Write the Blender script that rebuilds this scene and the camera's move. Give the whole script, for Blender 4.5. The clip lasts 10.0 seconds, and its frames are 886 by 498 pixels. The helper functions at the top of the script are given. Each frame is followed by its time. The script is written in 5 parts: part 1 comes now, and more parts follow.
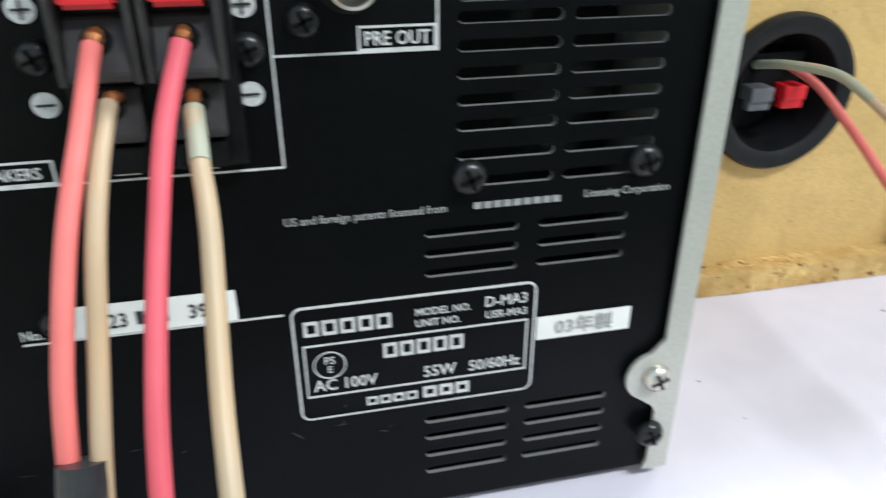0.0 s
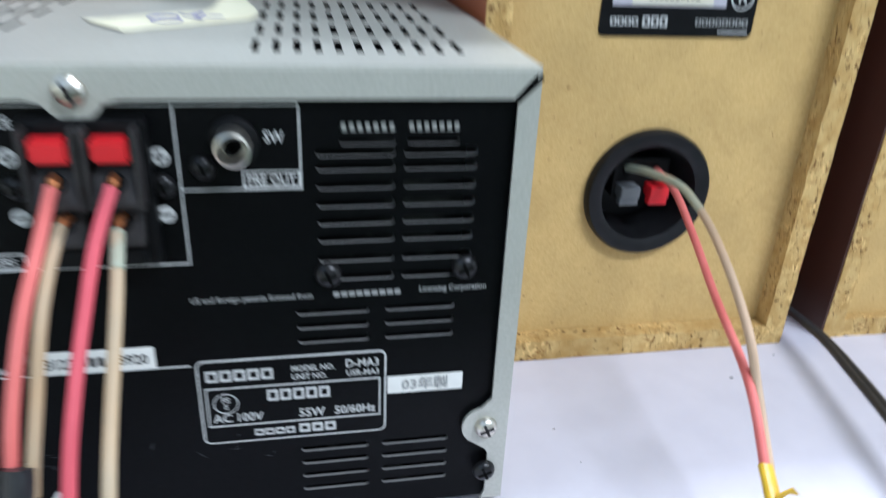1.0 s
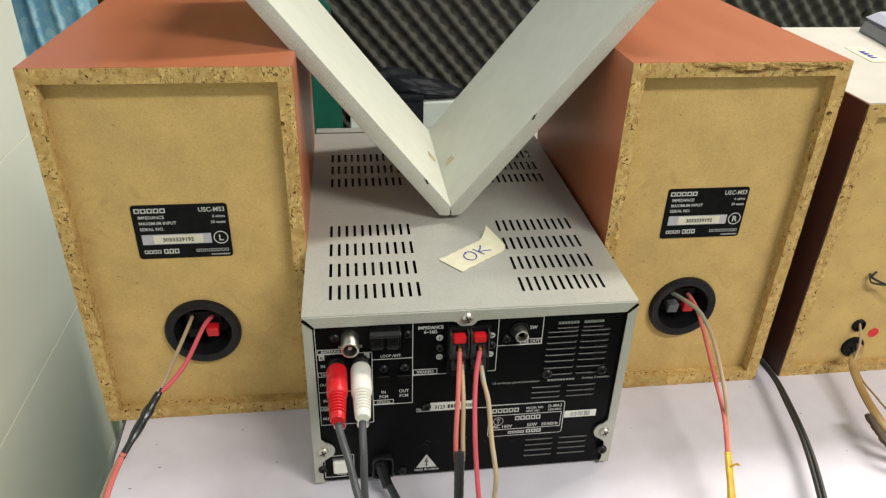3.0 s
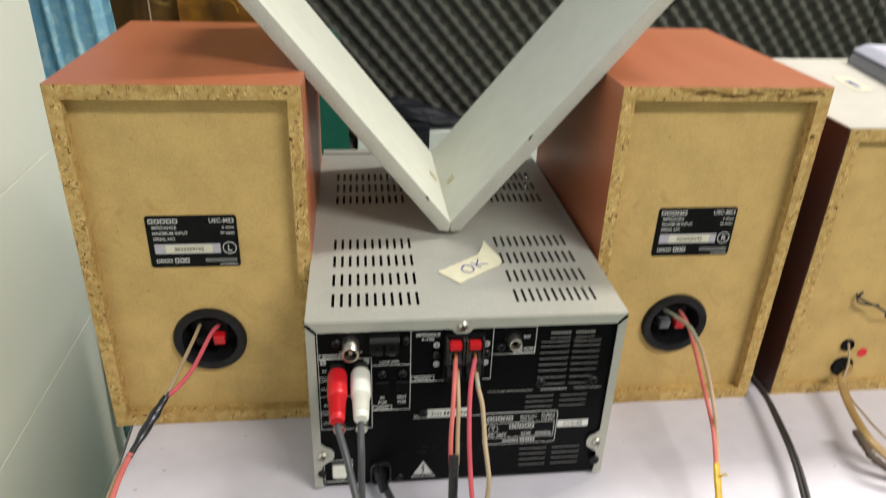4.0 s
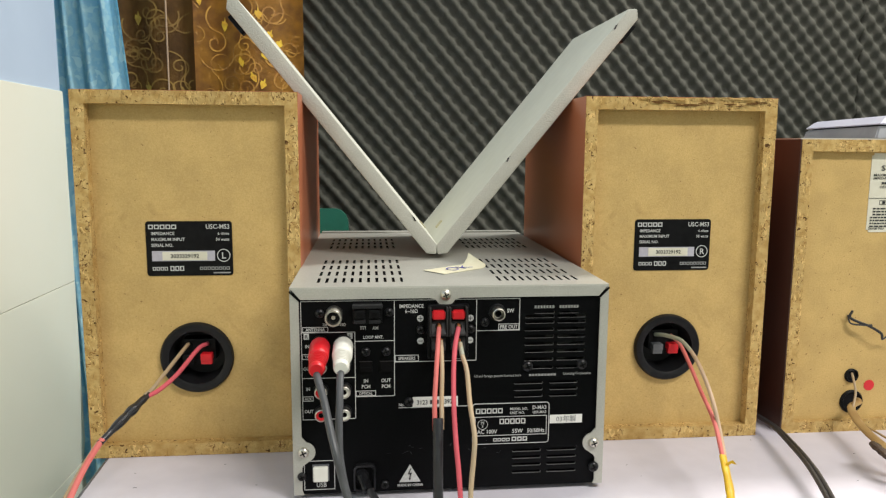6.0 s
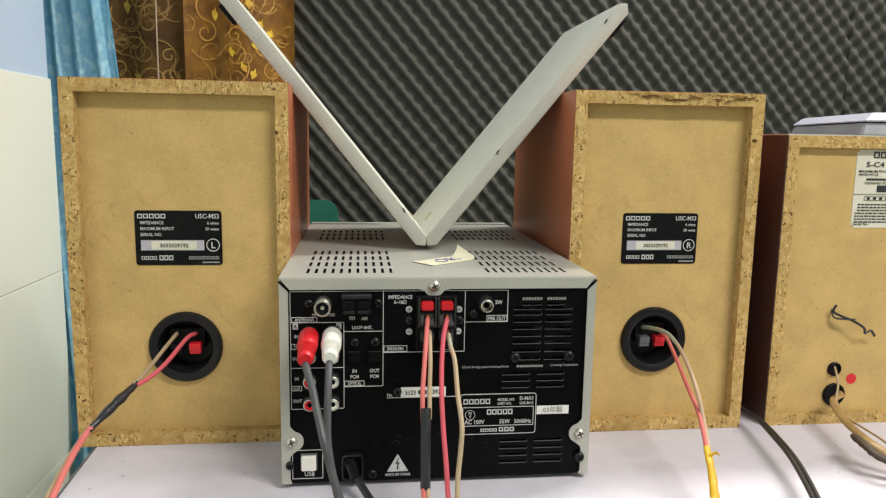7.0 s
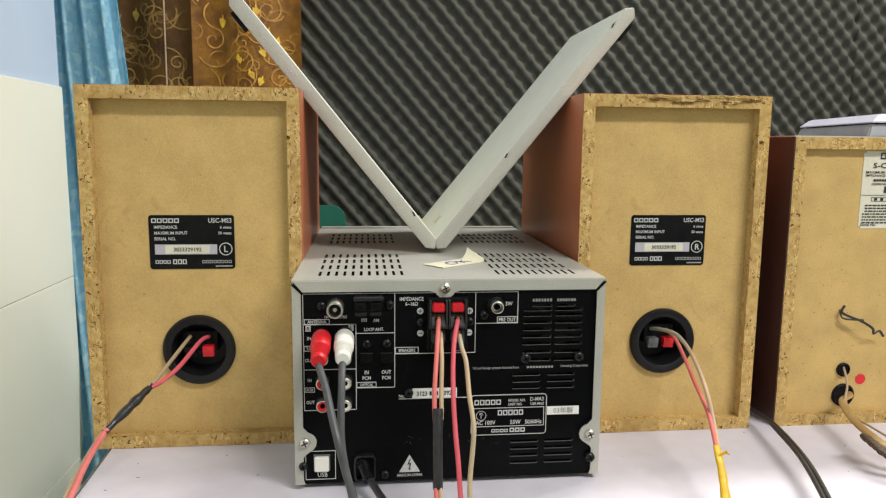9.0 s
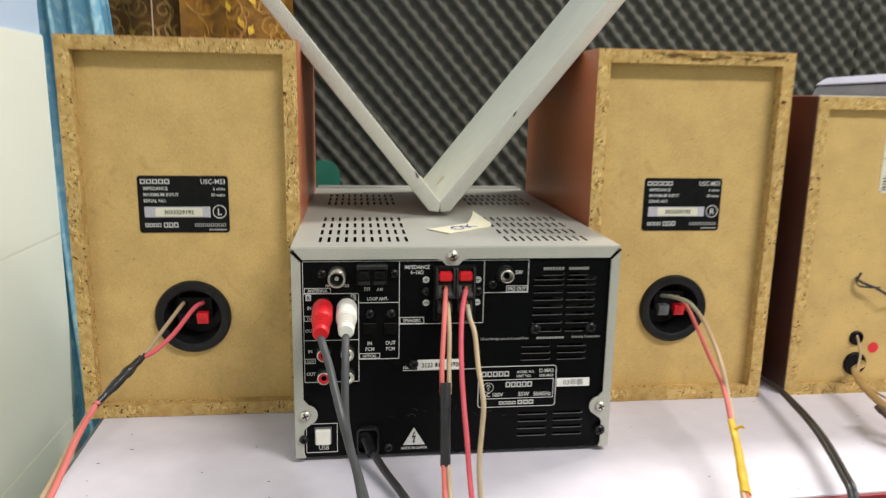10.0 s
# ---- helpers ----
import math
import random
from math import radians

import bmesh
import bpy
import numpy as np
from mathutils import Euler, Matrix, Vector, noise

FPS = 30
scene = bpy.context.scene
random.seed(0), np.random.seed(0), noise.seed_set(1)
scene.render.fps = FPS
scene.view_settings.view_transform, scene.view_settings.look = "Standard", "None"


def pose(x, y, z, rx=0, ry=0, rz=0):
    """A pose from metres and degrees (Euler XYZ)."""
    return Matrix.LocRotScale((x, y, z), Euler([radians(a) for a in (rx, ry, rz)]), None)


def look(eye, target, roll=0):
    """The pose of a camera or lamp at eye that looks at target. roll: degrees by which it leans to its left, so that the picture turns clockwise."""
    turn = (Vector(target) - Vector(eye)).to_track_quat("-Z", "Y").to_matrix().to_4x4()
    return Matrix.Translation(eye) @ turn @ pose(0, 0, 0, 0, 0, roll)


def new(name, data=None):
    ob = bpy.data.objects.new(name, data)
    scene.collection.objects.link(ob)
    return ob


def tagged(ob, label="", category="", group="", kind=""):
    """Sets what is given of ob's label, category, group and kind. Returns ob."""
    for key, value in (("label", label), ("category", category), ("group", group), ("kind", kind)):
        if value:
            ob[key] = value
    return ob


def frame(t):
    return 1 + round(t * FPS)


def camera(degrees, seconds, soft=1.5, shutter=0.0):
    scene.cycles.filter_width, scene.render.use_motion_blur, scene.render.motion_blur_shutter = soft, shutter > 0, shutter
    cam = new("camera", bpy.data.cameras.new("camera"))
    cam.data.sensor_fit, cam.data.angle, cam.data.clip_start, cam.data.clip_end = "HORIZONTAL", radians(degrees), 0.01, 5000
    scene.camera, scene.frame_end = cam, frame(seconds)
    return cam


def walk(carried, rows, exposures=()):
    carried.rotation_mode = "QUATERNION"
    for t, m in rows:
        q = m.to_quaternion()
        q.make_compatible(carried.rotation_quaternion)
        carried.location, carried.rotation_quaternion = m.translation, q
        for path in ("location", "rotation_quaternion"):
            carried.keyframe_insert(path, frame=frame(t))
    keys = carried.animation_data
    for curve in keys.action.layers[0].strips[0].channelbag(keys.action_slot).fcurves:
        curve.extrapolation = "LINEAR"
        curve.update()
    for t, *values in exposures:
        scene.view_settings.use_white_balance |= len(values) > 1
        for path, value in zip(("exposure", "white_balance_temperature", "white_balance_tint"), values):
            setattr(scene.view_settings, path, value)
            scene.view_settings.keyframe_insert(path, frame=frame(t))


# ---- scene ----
cam = camera(63.06, 10.0, soft=1.25, shutter=0.5)
PATH = [
    (0, (0.01700, -0.12872, 0.13746), (0.4111, 1.6092, -0.7704), -0.10),
    (0.3, (0.01888, -0.12877, 0.13745), (0.5667, 1.5568, -0.7893), 1.35),
    (0.5, (0.02026, -0.13623, 0.14252), (0.5993, 1.5460, -0.7711), 2.10),
    (0.8, (0.03656, -0.15914, 0.15778), (0.5119, 1.5726, -0.7227), 2.85),
    (1, (0.04664, -0.17481, 0.17710), (0.4090, 1.5925, -0.6862), 2.73),
    (1.2, (0.04731, -0.20891, 0.20960), (0.2650, 1.5835, -0.6507), 2.05),
    (1.5, (0.02838, -0.25061, 0.24574), (0.0840, 1.5269, -0.6693), 0.58),
    (1.8, (-0.02090, -0.25946, 0.28114), (0.0294, 1.4132, -0.8142), 0.45),
    (2, (-0.03793, -0.26111, 0.30562), (0.0671, 1.3484, -0.8769), 1.57),
    (2.2, (-0.06005, -0.27644, 0.34385), (0.1385, 1.3547, -0.7963), 4.47),
    (2.5, (-0.07088, -0.31657, 0.38633), (0.1462, 1.3727, -0.6621), 2.42),
    (2.7, (-0.07175, -0.33900, 0.39568), (0.1734, 1.3605, -0.6298), 1.82),
    (3.8, (-0.07005, -0.38347, 0.39623), (0.1496, 1.3554, -0.5671), 1.70),
    (4, (-0.06940, -0.38746, 0.39504), (0.1572, 1.3705, -0.5315), 2.19),
    (4.2, (-0.07009, -0.39634, 0.37046), (0.1582, 1.4506, -0.3620), 3.41),
    (4.5, (-0.05934, -0.40222, 0.28161), (0.1081, 1.5248, -0.2268), 1.78),
    (4.8, (-0.05119, -0.43074, 0.23908), (0.1413, 1.4978, -0.2544), 0.54),
    (5, (-0.05289, -0.43940, 0.23900), (0.1258, 1.5000, -0.2157), -0.23),
    (5.5, (-0.05311, -0.45941, 0.23041), (0.1100, 1.5145, -0.0469), -0.13),
    (6, (-0.05369, -0.46329, 0.23056), (0.1475, 1.5074, -0.0452), 0.35),
    (7.5, (-0.05354, -0.46744, 0.22940), (0.1767, 1.4963, -0.0721), 0.99),
    (8, (-0.05509, -0.46806, 0.22898), (0.1730, 1.4968, -0.0663), 1.03),
    (8.5, (-0.05663, -0.46892, 0.23000), (0.1618, 1.4971, -0.0650), 1.02),
    (9, (-0.05732, -0.47124, 0.22872), (0.1559, 1.4975, -0.0517), 0.58),
    (9.5, (-0.05757, -0.46926, 0.22556), (0.1512, 1.5007, -0.0493), 0.01),
    (9.8, (-0.05918, -0.46742, 0.22421), (0.1651, 1.4949, -0.0903), 0.56),
    (10, (-0.06482, -0.44396, 0.23273), (0.1721, 1.4997, -0.1747), 1.02),
]
EXPOSURES = [
    (0.0, 0.30, 5400, 10),
    (0.5, 0.20, 4800, 11),
    (1.0, 0.08, 5000, 11),
    (1.5, -0.02, 5600, 12),
    (2.0, -0.17, 5950, 16),
    (2.5, -0.24, 6220, 11),
    (4.0, -0.27, 6150, 12),
    (4.5, -0.14, 5900, 15),
    (5.5, -0.11, 6080, 13),
    (7.5, -0.12, 6120, 12),
    (10.0, -0.07, 6100, 13.5),
]
walk(cam, [(t, look(eye, target, roll)) for t, eye, target, roll in PATH], EXPOSURES)

# ---- world, lamps, exposure ----
world = bpy.data.worlds.new("room_air")
scene.world = world
world.use_nodes = True
world.node_tree.nodes["Background"].inputs[0].default_value = (0.9, 0.95, 1.0, 1)
world.node_tree.nodes["Background"].inputs[1].default_value = 0.05


def area_lamp(name, eye, target, sx, sy, watts, colour):
    data = bpy.data.lights.new(name, "AREA")
    data.shape, data.size, data.size_y, data.energy, data.color = "RECTANGLE", sx, sy, watts, colour
    ob = new(name, data)
    ob.matrix_world = look(eye, target)
    return ob


area_lamp("unseen_tube_lamp", (1.05, -1.15, 1.80), (1.05, -1.15, 0), 1.2, 0.25, 62, (1.0, 0.94, 0.83))
# second lamp, unseen, added as fill for the foam, curtains and side wall
area_lamp("unseen_tube_lamp", (1.15, 0.66, 1.80), (1.15, 0.66, 0), 1.2, 0.2, 50, (1.0, 0.94, 0.83))


# ---- materials ----
def node_mat(name, base, rough=0.5, metal=0.0, second=None, scale=40.0, detail=6.0, lo=0.35, hi=0.65, bump=0.0, bump_scale=None, spec=0.5, stretch=(1, 1, 1), stain=0.0, coat=0.0):
    m = bpy.data.materials.new(name)
    m.use_nodes = True
    nt = m.node_tree
    b = nt.nodes["Principled BSDF"]
    b.inputs["Base Color"].default_value = (*base, 1)
    b.inputs["Roughness"].default_value = rough
    b.inputs["Metallic"].default_value = metal
    b.inputs["Specular IOR Level"].default_value = spec
    b.inputs["Coat Weight"].default_value = coat
    tc = nt.nodes.new("ShaderNodeTexCoord")
    mp = nt.nodes.new("ShaderNodeMapping")
    mp.inputs["Scale"].default_value = stretch
    nt.links.new(tc.outputs["Object"], mp.inputs["Vector"])
    out = None
    if second is not None:
        n = nt.nodes.new("ShaderNodeTexNoise")
        n.inputs["Scale"].default_value, n.inputs["Detail"].default_value = scale, detail
        nt.links.new(mp.outputs[0], n.inputs["Vector"])
        r = nt.nodes.new("ShaderNodeValToRGB")
        r.color_ramp.elements[0].position, r.color_ramp.elements[1].position = lo, hi
        r.color_ramp.elements[0].color, r.color_ramp.elements[1].color = (*base, 1), (*second, 1)
        nt.links.new(n.outputs["Fac"], r.inputs["Fac"])
        out = r.outputs["Color"]
    if stain > 0:
        n2 = nt.nodes.new("ShaderNodeTexNoise")
        n2.inputs["Scale"].default_value, n2.inputs["Detail"].default_value = max(3.0, scale * 0.06), 4.0
        nt.links.new(mp.outputs[0], n2.inputs["Vector"])
        mr = nt.nodes.new("ShaderNodeMapRange")
        mr.inputs["From Min"].default_value, mr.inputs["From Max"].default_value = 0.3, 0.7
        mr.inputs["To Min"].default_value, mr.inputs["To Max"].default_value = 1.0 - stain, 1.0
        nt.links.new(n2.outputs["Fac"], mr.inputs["Value"])
        mx = nt.nodes.new("ShaderNodeMix")
        mx.data_type, mx.blend_type = "RGBA", "MULTIPLY"
        mx.inputs["Factor"].default_value = 1.0
        if out is not None:
            nt.links.new(out, mx.inputs["A"])
        else:
            mx.inputs["A"].default_value = (*base, 1)
        nt.links.new(mr.outputs["Result"], mx.inputs["B"])
        out = mx.outputs["Result"]
    if out is not None:
        nt.links.new(out, b.inputs["Base Color"])
    if bump > 0:
        nb = nt.nodes.new("ShaderNodeTexNoise")
        nb.inputs["Scale"].default_value, nb.inputs["Detail"].default_value = bump_scale or scale, 5.0
        nt.links.new(mp.outputs[0], nb.inputs["Vector"])
        bp = nt.nodes.new("ShaderNodeBump")
        bp.inputs["Strength"].default_value, bp.inputs["Distance"].default_value = bump, 0.001
        nt.links.new(nb.outputs["Fac"], bp.inputs["Height"])
        nt.links.new(bp.outputs["Normal"], b.inputs["Normal"])
    return m


def ramp_node(nt, src, lo, hi):
    r = nt.nodes.new("ShaderNodeMapRange")
    r.inputs["From Min"].default_value, r.inputs["From Max"].default_value = lo, hi
    nt.links.new(src, r.inputs["Value"])
    return r.outputs["Result"]


def noise_node(nt, scale, detail=3.0, distortion=0.0, stretch=(1, 1, 1), at=(0, 0, 0)):
    tc = nt.nodes.new("ShaderNodeTexCoord")
    mp = nt.nodes.new("ShaderNodeMapping")
    mp.inputs["Scale"].default_value, mp.inputs["Location"].default_value = stretch, at
    nt.links.new(tc.outputs["Object"], mp.inputs["Vector"])
    n = nt.nodes.new("ShaderNodeTexNoise")
    n.inputs["Scale"].default_value, n.inputs["Detail"].default_value, n.inputs["Distortion"].default_value = scale, detail, distortion
    nt.links.new(mp.outputs[0], n.inputs["Vector"])
    return n.outputs["Fac"]


def tint_over(m, fac, colour):
    """Lays a second colour over a material's base colour where fac is high."""
    nt = m.node_tree
    b = nt.nodes["Principled BSDF"]
    mx = nt.nodes.new("ShaderNodeMix")
    mx.data_type = "RGBA"
    nt.links.new(fac, mx.inputs["Factor"])
    nt.links.new(b.inputs["Base Color"].links[0].from_socket, mx.inputs["A"])
    mx.inputs["B"].default_value = (*colour, 1)
    nt.links.new(mx.outputs["Result"], b.inputs["Base Color"])


def times(nt, a, b):
    n = nt.nodes.new("ShaderNodeMath")
    n.operation = "MULTIPLY"
    nt.links.new(a, n.inputs[0])
    nt.links.new(b, n.inputs[1])
    return n.outputs[0]


def chipboard_mat(name, base, fleck, strand):
    """Sawn chipboard: pale strands, clumped dark flecks lying both ways, small pits."""
    m = node_mat(name, base, 0.85, 0, strand, 150, 4, 0.36, 0.60, spec=0.2, stain=0.22)
    nt = m.node_tree
    clump = ramp_node(nt, noise_node(nt, 75, 3.0, 0.6), 0.40, 0.60)
    pale = ramp_node(nt, noise_node(nt, 300, 2.0, 1.5, (1, 1, 0.5)), 0.56, 0.64)
    tint_over(m, times(nt, pale, clump), tuple(min(1.0, c * 1.22) for c in strand))
    along = ramp_node(nt, noise_node(nt, 520, 2.0, 1.6, (1.0, 1.0, 0.38)), 0.60, 0.66)
    across = ramp_node(nt, noise_node(nt, 520, 2.0, 1.6, (0.38, 1.0, 1.0), (3, 1, 2)), 0.615, 0.67)
    tint_over(m, times(nt, along, clump), fleck)
    tint_over(m, times(nt, across, clump), tuple(c * 1.5 for c in fleck))
    spot = ramp_node(nt, noise_node(nt, 330, 1.0, 0.4, (1, 1, 1), (7, 5, 1)), 0.69, 0.73)
    tint_over(m, spot, tuple(c * 0.6 for c in fleck))
    bp = nt.nodes.new("ShaderNodeBump")
    bp.invert = True
    bp.inputs["Strength"].default_value, bp.inputs["Distance"].default_value = 0.8, 0.0008
    nt.links.new(along, bp.inputs["Height"])
    b2 = nt.nodes.new("ShaderNodeBump")
    b2.inputs["Strength"].default_value, b2.inputs["Distance"].default_value = 0.5, 0.0008
    nt.links.new(noise_node(nt, 420, 5.0), b2.inputs["Height"])
    nt.links.new(bp.outputs["Normal"], b2.inputs["Normal"])
    nt.links.new(b2.outputs["Normal"], nt.nodes["Principled BSDF"].inputs["Normal"])
    return m


M_TABLE = node_mat("white_laminate", (0.675, 0.642, 0.70), 0.55, 0, (0.64, 0.607, 0.665), 60, 5, stain=0.04, bump=0.03, bump_scale=300)
M_RED_EDGE = node_mat("red_edging", (0.25, 0.02, 0.025), 0.5, 0, (0.2, 0.015, 0.02), 50)
M_MDF = node_mat("mdf_board", (0.56, 0.378, 0.133), 0.75, 0, (0.64, 0.443, 0.172), 800, 6, 0.3, 0.7, bump=0.2, bump_scale=1100, spec=0.25, stain=0.16)
tint_over(M_MDF, ramp_node(M_MDF.node_tree, noise_node(M_MDF.node_tree, 420, 2.0, 0.5), 0.70, 0.75), (0.26, 0.15, 0.05))
tint_over(M_MDF, times(M_MDF.node_tree, ramp_node(M_MDF.node_tree, noise_node(M_MDF.node_tree, 34, 4.0, 1.2), 0.60, 0.80), ramp_node(M_MDF.node_tree, noise_node(M_MDF.node_tree, 11, 2.0), 0.45, 0.70)), (0.36, 0.23, 0.075))
M_CHIP = chipboard_mat("chipboard_edge", (0.50, 0.315, 0.100), (0.17, 0.080, 0.022), (0.62, 0.43, 0.165))
M_VINYL = node_mat("cherry_vinyl", (0.49, 0.165, 0.072), 0.36, 0, (0.41, 0.12, 0.048), 26, 8, 0.3, 0.7, bump=0.05, bump_scale=200, stretch=(1, 0.12, 1), stain=0.12)
M_VINYL_DARK = node_mat("walnut_vinyl", (0.080, 0.037, 0.024), 0.45, 0, (0.054, 0.024, 0.016), 26, 8, 0.3, 0.7, stretch=(1, 1, 0.12), stain=0.2)
M_SILVER = node_mat("silver_paint", (0.485, 0.480, 0.425), 0.42, 0.25, (0.445, 0.440, 0.385), 900, 3, 0.4, 0.6, bump=0.05, bump_scale=1500, stain=0.06)
M_PANEL = node_mat("black_panel_paint", (0.0022, 0.0024, 0.0028), 0.36, 0, (0.0035, 0.0037, 0.0042), 500, 4, bump=0.04, bump_scale=1800, spec=0.09, stain=0.3)
M_BARE = node_mat("bare_steel_edge", (0.55, 0.54, 0.52), 0.35, 0.7)
M_INSIDE = node_mat("dark_chassis", (0.006, 0.006, 0.006), 0.7, 0.1, (0.07, 0.075, 0.065), 45, 3, 0.56, 0.66, spec=0.2)
M_CHROME = node_mat("nickel_plate", (0.74, 0.71, 0.64), 0.34, 1.0, (0.6, 0.56, 0.48), 400, 3)
M_BLACK = node_mat("black_plastic", (0.004, 0.004, 0.0045), 0.40, 0, (0.007, 0.007, 0.0075), 200, 4, bump=0.04, bump_scale=900, spec=0.13)
M_TERM = node_mat("worn_black_plastic", (0.022, 0.020, 0.020), 0.45, 0, (0.032, 0.029, 0.028), 260, 4, bump=0.08, bump_scale=700, spec=0.3)
M_LOOP = node_mat("satin_black_plastic", (0.012, 0.012, 0.013), 0.4, 0, (0.017, 0.017, 0.018), 260, 4, bump=0.06, bump_scale=700, spec=0.3)
M_CUP = node_mat("moulded_black_plastic", (0.008, 0.008, 0.009), 0.38, 0, (0.012, 0.012, 0.013), 200, 4, bump=0.05, bump_scale=800, spec=0.24)
M_SCREW = node_mat("blackened_steel", (0.011, 0.011, 0.012), 0.30, 0.4, (0.020, 0.019, 0.019), 300, 3)
M_GLOSS = node_mat("glossy_black_rubber", (0.006, 0.006, 0.007), 0.25, 0, (0.010, 0.010, 0.011), 150, 4, bump=0.05, bump_scale=500, spec=0.45)
# near-black that paints shade into holes and slots; also black socket fronts
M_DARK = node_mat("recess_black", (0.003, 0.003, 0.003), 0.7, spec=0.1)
M_PRINT = node_mat("white_print", (0.62, 0.62, 0.60), 0.6, 0, (0.50, 0.50, 0.48), 700, 3)
M_PRINT_GREY = node_mat("grey_print", (0.34, 0.34, 0.33), 0.6, 0, (0.27, 0.27, 0.26), 700, 3)
M_RED = node_mat("red_plastic", (0.62, 0.012, 0.018), 0.35, 0, (0.55, 0.01, 0.015), 100)
M_WHITE = node_mat("white_plastic", (0.76, 0.75, 0.67), 0.35, 0, (0.70, 0.69, 0.61), 100)
M_GREY_PL = node_mat("grey_plastic", (0.13, 0.135, 0.14), 0.4, 0, (0.10, 0.105, 0.11), 100)
M_PAPER = node_mat("sticker_paper", (0.80, 0.79, 0.74), 0.7, 0, (0.74, 0.73, 0.68), 120, stain=0.05)
M_FIELD = node_mat("pale_lilac_print", (0.47, 0.45, 0.50), 0.6, 0, (0.42, 0.40, 0.45), 300, 3)
M_CREAM_PAPER = node_mat("cream_paper", (0.74, 0.71, 0.58), 0.7, 0, (0.69, 0.66, 0.52), 100, stain=0.08)
M_INK = node_mat("black_ink", (0.02, 0.02, 0.02), 0.7)
M_INK_BLUE = node_mat("blue_ink", (0.03, 0.03, 0.35), 0.6)
M_TAPE = node_mat("masking_tape", (0.72, 0.69, 0.50), 0.75, 0, (0.66, 0.62, 0.43), 90, bump=0.2, bump_scale=300)
M_PINK = node_mat("pink_insulation", (0.70, 0.18, 0.155), 0.6, 0, (0.61, 0.13, 0.11), 60, stain=0.08)
M_CRIMSON = node_mat("crimson_insulation", (0.66, 0.100, 0.125), 0.6, 0, (0.58, 0.080, 0.105), 60, stain=0.08)
M_CLEAR = node_mat("yellowed_insulation", (0.50, 0.35, 0.195), 0.5, 0, (0.42, 0.33, 0.21), 45, 4, stain=0.2)
M_CLEAR_WARM = node_mat("warm_clear_insulation", (0.60, 0.41, 0.26), 0.45, 0, (0.52, 0.37, 0.24), 45, 4, stain=0.2)
M_CLEAR_OLD = node_mat("old_clear_insulation", (0.44, 0.29, 0.115), 0.4, 0, (0.36, 0.22, 0.08), 60, 4, stain=0.2)
M_BROWN_TAPE = node_mat("old_brown_tape", (0.075, 0.045, 0.025), 0.6, 0, (0.05, 0.03, 0.018), 90, bump=0.6, bump_scale=300)
M_GREENISH = node_mat("oxidised_insulation", (0.29, 0.33, 0.26), 0.45, 0, (0.34, 0.32, 0.22), 90)
M_COPPER = node_mat("copper_strands", (0.55, 0.22, 0.08), 0.4, 0.8, (0.4, 0.14, 0.05), 300)
M_CABLE_GREY = node_mat("grey_cable", (0.070, 0.073, 0.078), 0.45, 0, (0.055, 0.057, 0.06), 90)
M_CABLE_BLACK = node_mat("black_cable", (0.028, 0.027, 0.027), 0.42, 0, (0.028, 0.028, 0.03), 90)
M_TAPE_BLACK = node_mat("black_insulating_tape", (0.012, 0.012, 0.014), 0.28, 0, (0.02, 0.02, 0.022), 150, bump=0.35, bump_scale=260)
M_TAPE_YELLOW = node_mat("yellow_insulating_tape", (0.66, 0.42, 0.015), 0.35, 0, (0.55, 0.33, 0.01), 150, bump=0.3, bump_scale=260)
M_CHIPPED = node_mat("chipped_brown", (0.13, 0.065, 0.02), 0.9, spec=0.1)
M_GRILLE = node_mat("grille_grey", (0.62, 0.625, 0.53), 0.55, 0, (0.585, 0.59, 0.50), 60, stain=0.08, bump=0.05, bump_scale=500)
M_PEG = node_mat("yellowed_plastic", (0.50, 0.46, 0.30), 0.5, 0, (0.40, 0.36, 0.22), 200)
M_GRILLE_EDGE = node_mat("grille_textured_rim", (0.52, 0.51, 0.44), 0.6, 0, (0.46, 0.45, 0.385), 900, 3, bump=0.9, bump_scale=900, stain=0.08)
M_TILE = node_mat("cream_wall_tile", (0.92, 0.91, 0.77), 0.2, 0, (0.90, 0.89, 0.745), 4, 4, stain=0.05, spec=0.5)
M_GROUT = node_mat("pale_grout", (0.84, 0.83, 0.72), 0.85)
M_PAINT_BLUE = node_mat("pale_blue_wall_paint", (0.50, 0.60, 0.74), 0.7, 0, (0.46, 0.56, 0.70), 5, stain=0.06, bump=0.05)
M_WALL = node_mat("pale_wall_paint", (0.66, 0.68, 0.66), 0.8, 0, (0.62, 0.64, 0.62), 5, stain=0.06)
M_CEIL = node_mat("white_ceiling_paint", (0.75, 0.75, 0.73), 0.85, 0, (0.72, 0.72, 0.70), 5)
M_FLOOR = node_mat("green_floor_tile", (0.070, 0.125, 0.068), 0.4, 0, (0.052, 0.095, 0.052), 6, stain=0.2)
M_FOAM = node_mat("charcoal_foam", (0.076, 0.075, 0.063), 0.95, 0, (0.092, 0.091, 0.076), 350, 4, spec=0.1, bump=0.5, bump_scale=900)
M_GREEN = node_mat("green_chair_plastic", (0.012, 0.13, 0.085), 0.4, 0, (0.010, 0.11, 0.07), 30, stain=0.1)
M_BAG = node_mat("black_bag_fabric", (0.008, 0.009, 0.013), 0.55, 0, (0.012, 0.013, 0.017), 60, bump=0.12, spec=0.25)
M_BOX_WHITE = node_mat("white_plastic_sheet", (0.80, 0.84, 0.77), 0.45, 0, (0.66, 0.70, 0.64), 8, stain=0.08)
